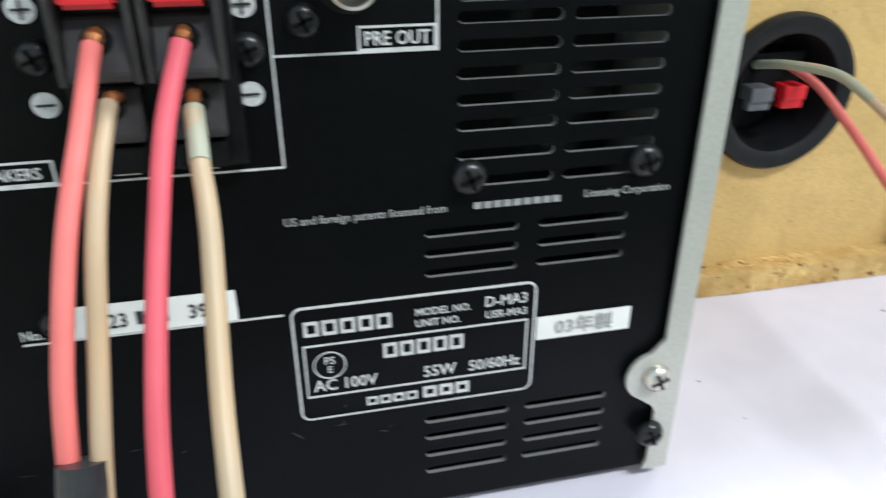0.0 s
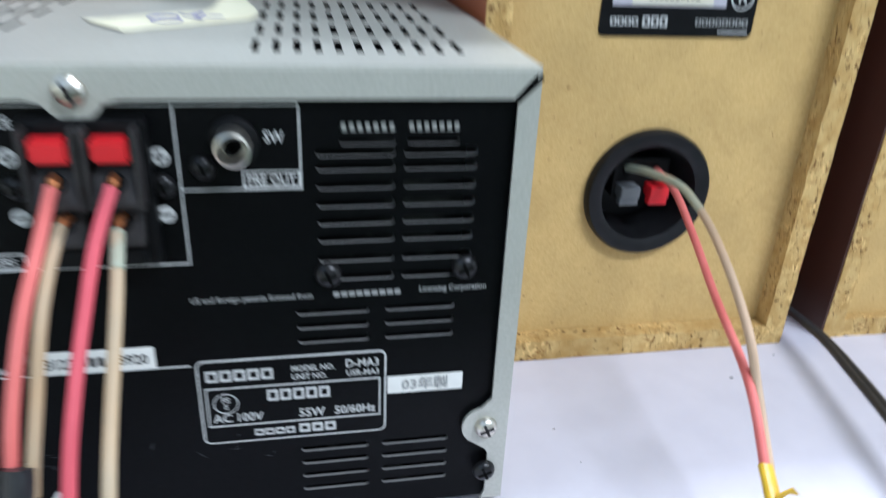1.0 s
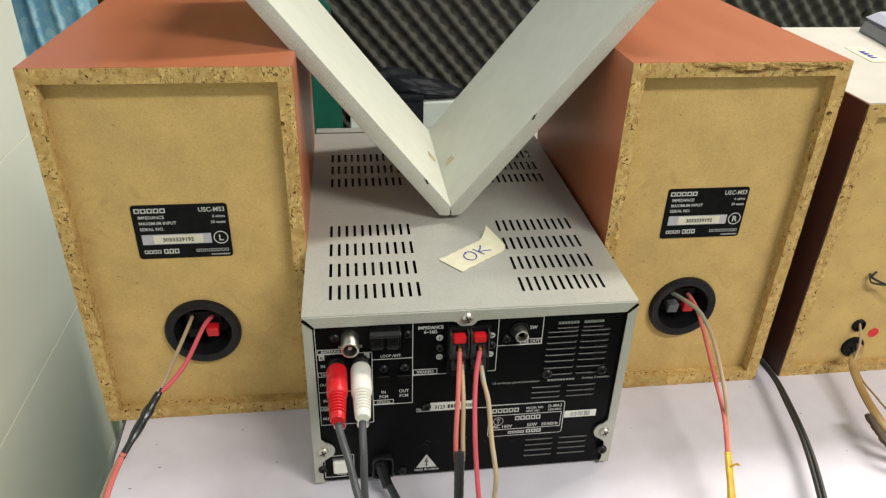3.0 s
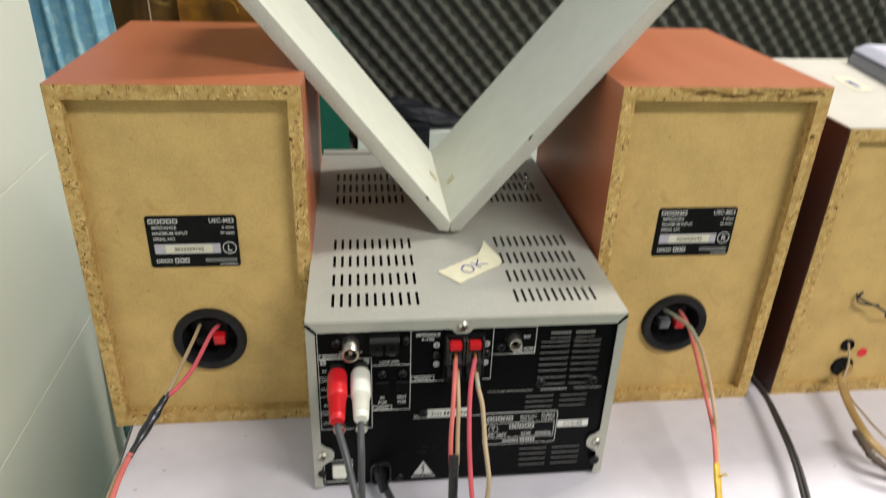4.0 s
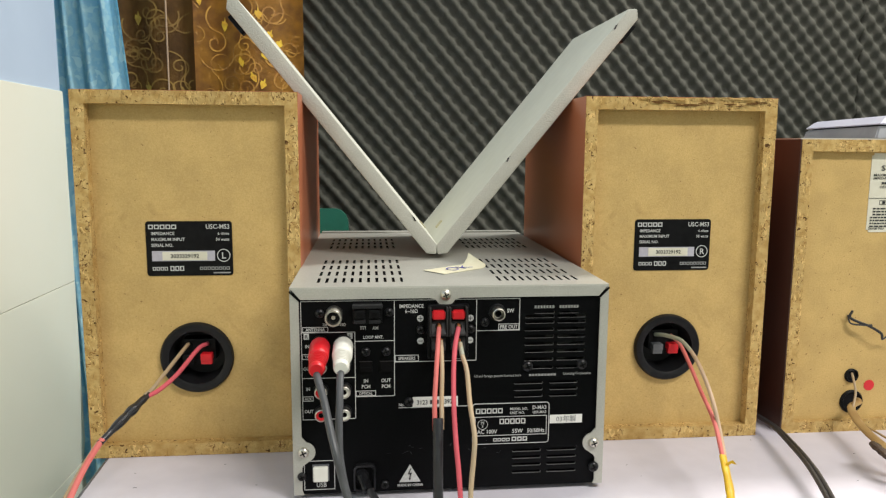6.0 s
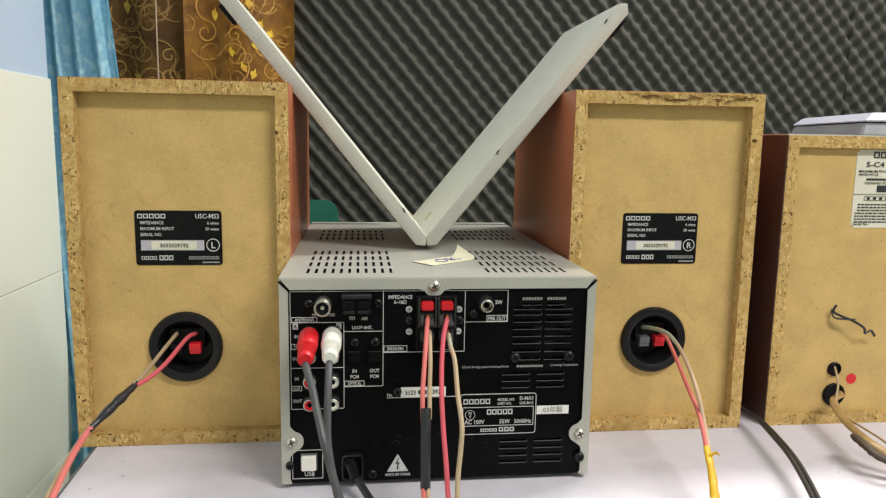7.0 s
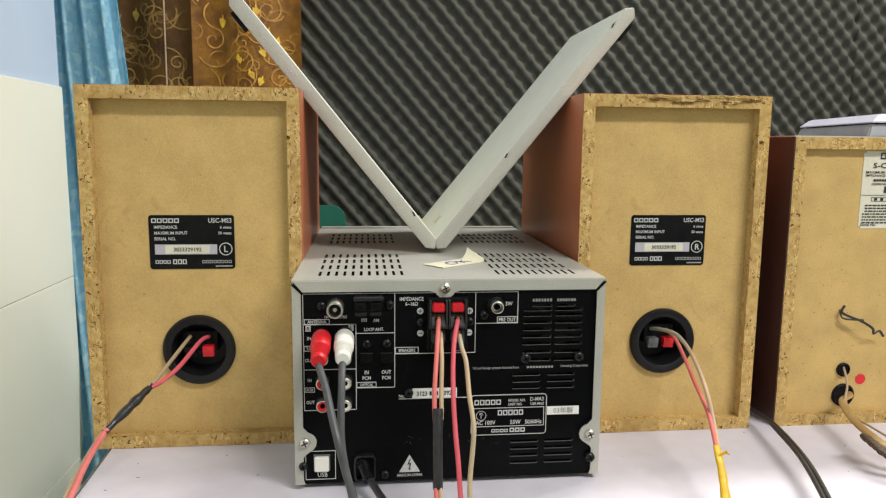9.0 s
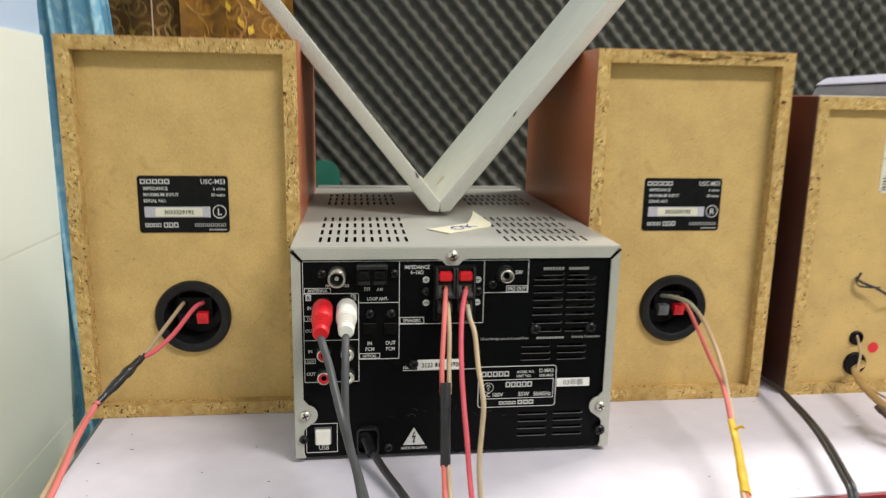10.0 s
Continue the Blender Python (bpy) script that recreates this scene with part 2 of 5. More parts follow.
M_TOP_CREAM = node_mat("scuffed_cream_top", (0.60, 0.565, 0.49), 0.6, 0, (0.55, 0.515, 0.44), 25, 6, stain=0.12)
M_TRAY = node_mat("pale_lilac_plastic", (0.66, 0.66, 0.76), 0.35, 0, (0.62, 0.62, 0.72), 20, stain=0.05)
M_TRAY_GREY = node_mat("scuffed_grey_plastic", (0.36, 0.37, 0.39), 0.5, 0, (0.29, 0.30, 0.32), 30, 6, stain=0.2)


M_CURT_BROWN = node_mat("brown_gold_curtain_cloth", (0.74, 0.34, 0.035), 0.42, 0, (0.42, 0.175, 0.026), 22, 4, 0.40, 0.62, bump=0.2, bump_scale=900, stain=0.35)
# darker copies of cloth and print carry the left fold's shade in their colour
M_CURT_SHADED = node_mat("shaded_brown_curtain_cloth", (0.25, 0.125, 0.020), 0.75, 0, (0.14, 0.066, 0.012), 16, 4, bump=0.2, bump_scale=900, stain=0.3)
M_SCROLL = node_mat("gold_scroll_print", (0.76, 0.39, 0.052), 0.42, 0, (0.50, 0.22, 0.028), 26, 4, 0.38, 0.62, stain=0.3)
M_SCROLL_SHADED = node_mat("shaded_gold_scroll_print", (0.34, 0.20, 0.034), 0.7, 0, (0.20, 0.105, 0.018), 26, 4, 0.35, 0.65, stain=0.3)
M_CURT_BLUE = node_mat("blue_curtain_cloth", (0.37, 0.72, 0.90), 0.6, 0, (0.50, 0.82, 0.94), 85, 3, 0.48, 0.60, bump=0.1, bump_scale=500, stain=0.1)
tint_over(M_CURT_BLUE, times(M_CURT_BLUE.node_tree, ramp_node(M_CURT_BLUE.node_tree, noise_node(M_CURT_BLUE.node_tree, 105, 0.0, 0.0, (1.3, 0.3, 0.6)), 0.56, 0.58), ramp_node(M_CURT_BLUE.node_tree, noise_node(M_CURT_BLUE.node_tree, 60, 0.0, 0.0, (0.7, 0.3, 1.2), (2, 4, 1)), 0.46, 0.50)), (0.58, 0.86, 0.95))
# dark grey for the unseen south wall, so the panel mirrors little light
M_UNSEEN_WALL_DARK = node_mat("unseen_wall_dark_grey", (0.12, 0.12, 0.12), 0.85, 0, (0.10, 0.10, 0.10), 5)
M_GOLD = node_mat("gold_leaf_print", (0.90, 0.60, 0.03), 0.45, 0.0, (0.66, 0.34, 0.02), 60, 4, 0.35, 0.65)
M_GOLD_SHADED = node_mat("shaded_leaf_print", (0.42, 0.30, 0.03), 0.6, 0.0, (0.27, 0.17, 0.02), 60, 4, 0.35, 0.65)


# ---- mesh helpers ----
def mesh_from(name, bm, mats, smooth=False):
    me = bpy.data.meshes.new(name)
    bm.normal_update()
    bm.to_mesh(me)
    bm.free()
    for m in (mats if isinstance(mats, (list, tuple)) else [mats]):
        me.materials.append(m)
    if smooth:
        me.polygons.foreach_set("use_smooth", [True] * len(me.polygons))
        me.set_sharp_from_angle(angle=radians(40))
    return me


def part(name, bm, mats, parent=None, label="", smooth=False):
    """One mesh object, under its thing or part."""
    ob = new(name, mesh_from(name, bm, mats, smooth))
    if parent is not None:
        ob.parent = parent
    if label:
        tagged(ob, label)
    return ob


def thing(name, label, category, group="", kind="", at=(0, 0, 0)):
    ob = new(name)
    ob.empty_display_size = 0.02
    ob.location = at
    return tagged(ob, label, category, group, kind)


def box(bm, x0, x1, y0, y1, z0, z1, bevel=0.0, seg=2, mi=0):
    r = bmesh.ops.create_cube(bm, size=1.0)
    vs = r["verts"]
    for v in vs:
        v.co = Vector((x0 + (v.co.x + 0.5) * (x1 - x0), y0 + (v.co.y + 0.5) * (y1 - y0), z0 + (v.co.z + 0.5) * (z1 - z0)))
    fs = {f for v in vs for f in v.link_faces}
    for f in fs:
        f.material_index = mi
    if bevel > 0:
        es = {e for v in vs for e in v.link_edges}
        bmesh.ops.bevel(bm, geom=list(es), offset=bevel, segments=seg, profile=0.6, affect="EDGES", material=-1)
    return bm


def boxed(*a, **k):
    return box(bmesh.new(), *a, **k)


def lathe(profile, m=None, seg=28, mi=0, bm=None, closed=False):
    """Turns (radius, height) pairs about local z; m places it."""
    bm = bm or bmesh.new()
    m = m or Matrix.Identity(4)
    rings = []
    for r, h in profile:
        if r <= 1e-7:
            rings.append([bm.verts.new(m @ Vector((0, 0, h)))])
        else:
            rings.append([bm.verts.new(m @ Vector((r * math.cos(2 * math.pi * i / seg), r * math.sin(2 * math.pi * i / seg), h))) for i in range(seg)])
    pairs = list(zip(rings, rings[1:]))
    if closed:
        pairs.append((rings[-1], rings[0]))
    for a, b in pairs:
        for i in range(seg):
            j = (i + 1) % seg
            if len(a) == 1 and len(b) == 1:
                continue
            if len(a) == 1:
                f = bm.faces.new((a[0], b[j], b[i]))
            elif len(b) == 1:
                f = bm.faces.new((a[i], a[j], b[0]))
            else:
                f = bm.faces.new((a[i], a[j], b[j], b[i]))
            f.material_index = mi
    return bm


def toward(p, d):
    """A pose at p whose z points along d."""
    return Matrix.Translation(p) @ Vector(d).to_track_quat("Z", "Y").to_matrix().to_4x4()


BACK = (0, -1, 0)


def spline(pts, n=10):
    pts = [Vector(p) for p in pts]
    ext = [pts[0] * 2 - pts[1]] + pts + [pts[-1] * 2 - pts[-2]]
    out = []
    for i in range(len(pts) - 1):
        a, b, c, d = ext[i:i + 4]
        for k in range(n):
            t = k / n
            out.append(0.5 * ((2 * b) + (c - a) * t + (2 * a - 5 * b + 4 * c - d) * t * t + (3 * b - a - 3 * c + d) * t ** 3))
    out.append(pts[-1])
    return out


def tube(pts, r, n=10, seg=12, bm=None, flat=1.0, wob=0.0, swell=0.0):
    """A round cable along a smooth curve; r is one radius or one for each end."""
    bm = bm or bmesh.new()
    line = spline(pts, n)
    r0, r1 = r if isinstance(r, tuple) else (r, r)
    up = Vector((0.3, 0.2, 1)).normalized()
    last = None
    for i, p in enumerate(line):
        d = (line[min(i + 1, len(line) - 1)] - line[max(i - 1, 0)]).normalized()
        side = d.cross(up)
        side = side.normalized() if side.length > 1e-4 else Vector((1, 0, 0))
        up = side.cross(d).normalized()
        q = i / (len(line) - 1)
        rr = (r0 + (r1 - r0) * q) * (1 + swell * math.sin(math.pi * q) ** 2)
        rr *= 1 + wob * noise.noise(Vector((i * 0.35, r0 * 900, 0.3)))
        ring = [bm.verts.new(p + side * (rr * math.cos(2 * math.pi * k / seg)) + up * (rr * flat * math.sin(2 * math.pi * k / seg))) for k in range(seg)]
        if last:
            for k in range(seg):
                bm.faces.new((last[k], last[(k + 1) % seg], ring[(k + 1) % seg], ring[k]))
        else:
            bm.faces.new(ring[::-1])
        last = ring
    bm.faces.new(last)
    return bm


def sheet(us, vs, holes, place, thick, bm=None, mi_front=0, mi_wall=1):
    """A flat plate over us x vs with rectangular holes cut through; place(u, v, depth) gives the point."""
    bm = bm or bmesh.new()
    U = sorted({*us, *(h[0] for h in holes), *(h[1] for h in holes)})
    V = sorted({*vs, *(h[2] for h in holes), *(h[3] for h in holes)})
    open_cell = set()
    for h in holes:
        for i in range(len(U) - 1):
            if h[0] - 1e-7 <= U[i] and U[i + 1] <= h[1] + 1e-7:
                for j in range(len(V) - 1):
                    if h[2] - 1e-7 <= V[j] and V[j + 1] <= h[3] + 1e-7:
                        open_cell.add((i, j))
    grid = {}

    def vert(i, j, k):
        if (i, j, k) not in grid:
            grid[i, j, k] = bm.verts.new(place(U[i], V[j], k * thick))
        return grid[i, j, k]
    nu, nv = len(U) - 1, len(V) - 1
    for i in range(nu):
        for j in range(nv):
            if (i, j) in open_cell:
                continue
            bm.faces.new((vert(i, j, 0), vert(i + 1, j, 0), vert(i + 1, j + 1, 0), vert(i, j + 1, 0))).material_index = mi_front
            bm.faces.new((vert(i, j + 1, 1), vert(i + 1, j + 1, 1), vert(i + 1, j, 1), vert(i, j, 1))).material_index = mi_front
            for a, b, di, dj in (((i, j), (i + 1, j), 0, -1), ((i + 1, j), (i + 1, j + 1), 1, 0), ((i + 1, j + 1), (i, j + 1), 0, 1), ((i, j + 1), (i, j), -1, 0)):
                k = (i + di, j + dj)
                out = not (0 <= k[0] < nu and 0 <= k[1] < nv)
                if out or k in open_cell:
                    bm.faces.new((vert(*b, 0), vert(*a, 0), vert(*a, 1), vert(*b, 1))).material_index = mi_front if out else mi_wall
    bmesh.ops.recalc_face_normals(bm, faces=bm.faces)
    return bm


def lettering(text, x, z, height, mat, parent, y=-0.0003, align="LEFT", frame_m=None, squeeze=1.0, name="lettering", lean=0.0):
    """Printed words on an upright face that looks to -y, or in the frame frame_m (x right, z up)."""
    cu = bpy.data.curves.new("lettering", "FONT")
    cu.body, cu.size, cu.align_x, cu.shear = text, height / 0.70, align, lean
    cu.resolution_u = 2
    cu.offset = height * 0.022
    tmp = bpy.data.objects.new("lettering", cu)
    scene.collection.objects.link(tmp)
    bpy.context.view_layer.update()
    me = bpy.data.meshes.new_from_object(tmp.evaluated_get(bpy.context.evaluated_depsgraph_get()))
    bpy.data.objects.remove(tmp)
    bpy.data.curves.remove(cu)
    me.transform(Matrix.Diagonal((squeeze, 1, 1, 1)))
    m = Matrix(((1, 0, 0, x), (0, 0, -1, y), (0, 1, 0, z), (0, 0, 0, 1)))
    me.transform((frame_m @ m) if frame_m is not None else m)
    me.materials.clear()
    me.materials.append(mat)
    ob = new(name, me)
    ob.parent = parent
    return ob


def bars(rects, mat, parent, name, y=-0.0003, depth=0.0002, label="", frame_m=None):
    """Thin printed bars on an upright face: (x0, x1, z0, z1) each, in one mark."""
    bm = bmesh.new()
    for x0, x1, z0, z1 in rects:
        box(bm, x0, x1, y, y + depth, z0, z1)
    if frame_m is not None:
        bm.transform(frame_m)
    return part(name, bm, mat, parent, label)


def word_mark(x0, x1, z0, z1, n, mat, parent, name, y=-0.0003, w=0.0006):
    """A printed mark drawn as n plain open cells set apart."""
    st = (x1 - x0) / n
    gap = st * 0.17
    bm = bmesh.new()
    for i in range(n):
        a, b = x0 + i * st + gap / 2, x0 + (i + 1) * st - gap / 2
        for r in outline(a, b, z0, z1, min(w, (b - a) * 0.24)):
            box(bm, r[0], r[1], y, y + 0.0002, r[2], r[3])
    return tagged(part(name, bm, mat, parent), kind="stuff")


def outline(x0, x1, z0, z1, w):
    return [(x0, x1, z0, z0 + w), (x0, x1, z1 - w, z1), (x0, x0 + w, z0 + w, z1 - w), (x1 - w, x1, z0 + w, z1 - w)]


def screw(parent, x, y, z, r, mat, name="screw", label="", d=BACK):
    """A pan-head screw with a cross slot."""
    m = toward((x, y, z), d)
    bm = lathe([(r, 0), (r, r * 0.25), (r * 0.85, r * 0.55), (r * 0.5, r * 0.72), (0, r * 0.76)], m, 20)
    for a in (0.4, 0.4 + math.pi / 2):
        b2 = bmesh.new()
        box(b2, -r * 0.62, r * 0.62, -r * 0.12, r * 0.12, r * 0.66, r * 0.80, mi=1)
        b2.transform(m @ Matrix.Rotation(a, 4, "Z"))
        tmp = bpy.data.meshes.new("slot")
        b2.to_mesh(tmp)
        b2.free()
        bm.from_mesh(tmp)
        bpy.data.meshes.remove(tmp)
    return part(name, bm, [mat, M_TERM if mat is M_CHROME else M_DARK], parent, label, smooth=True)


# ---- room ----
def setting(name, bm, mats, label, category, smooth=False):
    return tagged(part(name, bm, mats, None, "", smooth), label, category, kind="structure")


FLOOR_Z, CEIL_Z = -0.75, 1.85
setting("floor", boxed(-0.8, 2.7, -2.7, 1.7, FLOOR_Z - 0.1, FLOOR_Z), M_FLOOR, "dull green tiled floor under the table", "floor")
setting("ceiling", boxed(-0.8, 2.7, -2.7, 1.7, CEIL_Z, CEIL_Z + 0.1), M_CEIL, "plain white painted ceiling", "ceiling")
setting("wall_north", boxed(-0.8, 2.7, 1.5, 1.65, FLOOR_Z, CEIL_Z), M_WALL, "pale painted wall behind the foam panels", "wall")
setting("wall_east", boxed(2.55, 2.7, -2.6, 1.5, FLOOR_Z, CEIL_Z), M_WALL, "unseen pale painted wall, added to close the room", "wall")
# unseen wall added behind the camera, dark below to keep panel reflections black
setting("wall_south", boxed(-0.8, 2.7, -2.7, -2.6, FLOOR_Z, -0.36), M_UNSEEN_WALL_DARK, "unseen lower wall, added dark for the socket panel's reflection", "wall")
# its upper part is pale to give the panel some sheen
setting("wall_south_upper", boxed(-0.8, 2.7, -2.7, -2.6, -0.36, CEIL_Z), M_WALL, "unseen pale painted wall, added to close the room", "wall")
WALL_X, WALL_END, TILE_TOP = -0.505, 0.68, 0.311
wall_west = setting("wall_west", boxed(-0.72, WALL_X - 0.008, -2.6, WALL_END, FLOOR_Z, TILE_TOP), M_GROUT, "tiled wall with cream tiles and thin pale joints", "wall")
setting("wall_west_upper", boxed(-0.72, WALL_X - 0.004, -2.6, WALL_END, TILE_TOP, CEIL_Z), M_PAINT_BLUE, "pale blue painted wall above the tiles", "wall")
setting("wall_west_recess", boxed(-0.8, -0.72, -2.6, 1.5, FLOOR_Z, CEIL_Z), M_PAINT_BLUE, "pale blue wall recess behind the curtain", "wall")

# ---- table ----
TZ = -0.003
TW, TD = 1.50, 0.70
table = thing("table", "white laminate table with a dark red front edge", "table", at=(-0.2455, -0.0865, FLOOR_Z))
table.rotation_euler = (0, 0, radians(2.2))
TH = TZ - FLOOR_Z


def under(parent, bm):
    bm.transform(Matrix.Translation(-parent.location))
    return bm


part("tabletop", boxed(0, TW, 0, TD, TH - 0.022, TH, 0.0015), M_TABLE, table)
part("edge_strip", boxed(0, TW, -0.003, -0.0002, TH - 0.024, TH - 0.0008, 0.0008), M_RED_EDGE, table, "dark red edging strip")
part("side_strip", boxed(-0.002, -0.0002, 0, TD, TH - 0.024, TH - 0.0006, 0.0006), M_GREY_PL, table, "thin grey side edging")
for lx in (0.03, TW - 0.07):
    for ly in (0.03, TD - 0.07):
        part("leg", boxed(lx, lx + 0.04, ly, ly + 0.04, 0, TH - 0.022, 0.002), M_GREY_PL, table)

# ---- bookshelf loudspeakers seen from behind ----
def text_plate(parent, cx, cz, y, side):
    """The black rating plate with pale print and a white serial sticker."""
    w, h = 0.0625, 0.041
    bm = bmesh.new()
    box(bm, cx - w / 2, cx + w / 2, y - 0.0005, y, cz - h / 2, cz + h / 2, 0)
    es = [e for e in bm.edges if abs((e.verts[0].co - e.verts[1].co).normalized().y) > 0.9]
    bmesh.ops.bevel(bm, geom=es, offset=0.0022, segments=4, profile=0.5, affect="EDGES")
    plate = part("rating_plate", bm, M_BLACK, parent, "black rating plate with pale print")
    yy = y - 0.0009
    L, T = cx - w / 2, cz + h / 2
    word_mark(L + 0.0018, L + 0.0225, T - 0.0058, T - 0.0025, 5, M_PRINT, plate, "maker_mark", yy, 0.0007)
    lettering("USC-MS3", L + w - 0.0015, T - 0.0057, 0.0034, M_PRINT, plate, yy, "RIGHT", squeeze=0.92)
    for i, s in enumerate(("IMPEDANCE", "MAXIMUM INPUT", "SERIAL NO.")):
        lettering(s, L + 0.0038, T - 0.0102 - i * 0.0044, 0.0023, M_PRINT, plate, yy, squeeze=0.95)
    for i, s in enumerate(("6 ohms", "50 watts")):
        lettering(s, L + w - 0.002, T - 0.0102 - i * 0.0044, 0.0021, M_PRINT, plate, yy, "RIGHT", squeeze=0.95)
    st = bars([(L + 0.004, L + 0.0495, T - 0.0298, T - 0.0222)], M_FIELD, plate, "serial_sticker", yy, label="pale printed serial number field")
    bars([(L + 0.0115, L + 0.0440, T - 0.0292, T - 0.0228)], M_CREAM_PAPER, st, "number_label", yy - 0.0003, label="cream paper number label")
    lettering("3033329192", L + 0.0278, T - 0.0274, 0.0029, M_INK, st, yy - 0.0006, "CENTER")
    bm = lathe([(0.0049, 0), (0.0049, 0.0002), (0.0043, 0.0002), (0.0043, 0)], toward((L + w - 0.0066, yy + 0.0002, T - 0.0258), BACK), 32, closed=True)
    part("channel_ring", bm, M_PRINT, plate)
    lettering(side, L + w - 0.0066, T - 0.0281, 0.0046, M_PRINT, plate, yy, "CENTER")
    word_mark(L + 0.0038, L + 0.0152, T - 0.0368, T - 0.0342, 4, M_PRINT, plate, "company_mark", yy, 0.0005)
    word_mark(L + 0.0165, L + 0.0270, T - 0.0372, T - 0.0336, 3, M_PRINT, plate, "company_mark", yy, 0.0008)
    word_mark(L + 0.038, L + 0.0602, T - 0.0366, T - 0.0343, 8, M_PRINT_GREY, plate, "company_mark", yy, 0.0005)
    bars([(L + 0.048, L + w - 0.002, T - 0.0394, T - 0.0384)], M_PRINT_GREY, plate, "origin_mark", yy)


def worn_rim(x0, x1, y0, y1, z0, z1, w, seed):
    """Four sawn board ends round the recess, with slightly nibbled edges."""
    bm = bmesh.new()
    for a in ((x0, x1, z1 - w, z1), (x0, x1, z0, z0 + w), (x0, x0 + w, z0 + w, z1 - w), (x1 - w, x1, z0 + w, z1 - w)):
        nx, nz = max(2, int((a[1] - a[0]) / 0.004)), max(2, int((a[3] - a[2]) / 0.004))
        g = [[bm.verts.new((a[0] + (a[1] - a[0]) * i / nx, y0, a[2] + (a[3] - a[2]) * j / nz)) for j in range(nz + 1)] for i in range(nx + 1)]
        g2 = [[bm.verts.new((v.co.x, y1, v.co.z)) for v in col] for col in g]
        for i in range(nx):
            for j in range(nz):
                bm.faces.new((g[i][j], g[i + 1][j], g[i + 1][j + 1], g[i][j + 1]))
        for i in range(nx):
            bm.faces.new((g2[i][0], g2[i + 1][0], g[i + 1][0], g[i][0]))
            bm.faces.new((g[i][nz], g[i + 1][nz], g2[i + 1][nz], g2[i][nz]))
        for j in range(nz):
            bm.faces.new((g[0][j], g[0][j + 1], g2[0][j + 1], g2[0][j]))
            bm.faces.new((g2[nx][j], g2[nx][j + 1], g[nx][j + 1], g[nx][j]))
    for v in bm.verts:
        p = v.co * 130 + Vector((seed, 0, 0))
        edge = min(v.co.x - x0, x1 - v.co.x, v.co.z - z0, z1 - v.co.z)
        inner = min(abs(v.co.x - x0 - w), abs(v.co.x - x1 + w), abs(v.co.z - z0 - w), abs(v.co.z - z1 + w))
        k = noise.noise(p)
        if v.co.y < y0 + 1e-6:
            v.co.y += 0.0004 * k + (0.0007 * max(0, noise.noise(p * 0.6)) if edge < 1e-5 or inner < 1e-5 else 0)
        if edge > 1e-5 and inner < 1e-5:
            v.co.x += 0.0004 * noise.noise(p + Vector((9, 0, 0)))
            v.co.z += 0.0004 * noise.noise(p + Vector((0, 9, 0)))
    return bm


def board_with_bore(x0, x1, y0, y1, z0, z1, cx, cz, r):
    """A board with one round bore through it."""
    angs = sorted({2 * math.pi * i / 40 for i in range(40)} | {math.atan2(z - cz, x - cx) % (2 * math.pi) for x in (x0, x1) for z in (z0, z1)})
    bm = bmesh.new()
    rows = []
    for a in angs:
        c, s = math.cos(a), math.sin(a)
        k = min(((x1 - cx) / c if c > 0 else (x0 - cx) / c) if abs(c) > 1e-9 else 9, ((z1 - cz) / s if s > 0 else (z0 - cz) / s) if abs(s) > 1e-9 else 9)
        rows.append([bm.verts.new((cx + c * q, y, cz + s * q)) for q, y in ((r, y1), (r, y0), (k, y0), (k, y1))])
    for p, q in zip(rows, rows[1:] + rows[:1]):
        for i in range(4):
            bm.faces.new((p[i], p[(i + 1) % 4], q[(i + 1) % 4], q[i]))
    bmesh.ops.recalc_face_normals(bm, faces=bm.faces)
    return bm


def terminal_cup(parent, cx, cz, y, side):
    m = toward((cx, y, cz), BACK)
    cup = part("terminal_cup", lathe([(0.0272, 0.0), (0.0272, 0.0025), (0.0262, 0.0040), (0.0225, 0.0042), (0.0205, 0.0030), (0.0200, -0.004), (0.0185, -0.020), (0.0, -0.020)], m, 56), M_CUP, parent, "round black recessed terminal cup", True)
    bm = boxed(cx - 0.0125, cx + 0.0125, y + 0.006, y + 0.019, cz - 0.004, cz + 0.0125, 0.001)
    block = part("terminal_block", bm, M_BLACK, cup)
    for dx, mat, nm in ((-0.0068, M_GREY_PL, "grey push tab"), (0.0062, M_RED, "red push tab")):
        if side == "L" and dx < 0:
            mat, nm = M_BLACK, "black push tab"
        bm = bmesh.new()
        box(bm, cx + dx - 0.0042, cx + dx + 0.0042, y - 0.001, y + 0.008, cz - 0.003, cz + 0.0022, 0.0008)
        box(bm, cx + dx - 0.0042, cx + dx + 0.0042, y + 0.000, y + 0.004, cz - 0.0062, cz - 0.002, 0.0008)
        part("push_tab", bm, mat, block, nm)
        part("wire_hole", lathe([(0.0022, 0), (0.0018, 0.0006), (0.0016, -0.001), (0, -0.001)], toward((cx + dx, y + 0.0058, cz + 0.0075), BACK), 16), M_DARK, block)


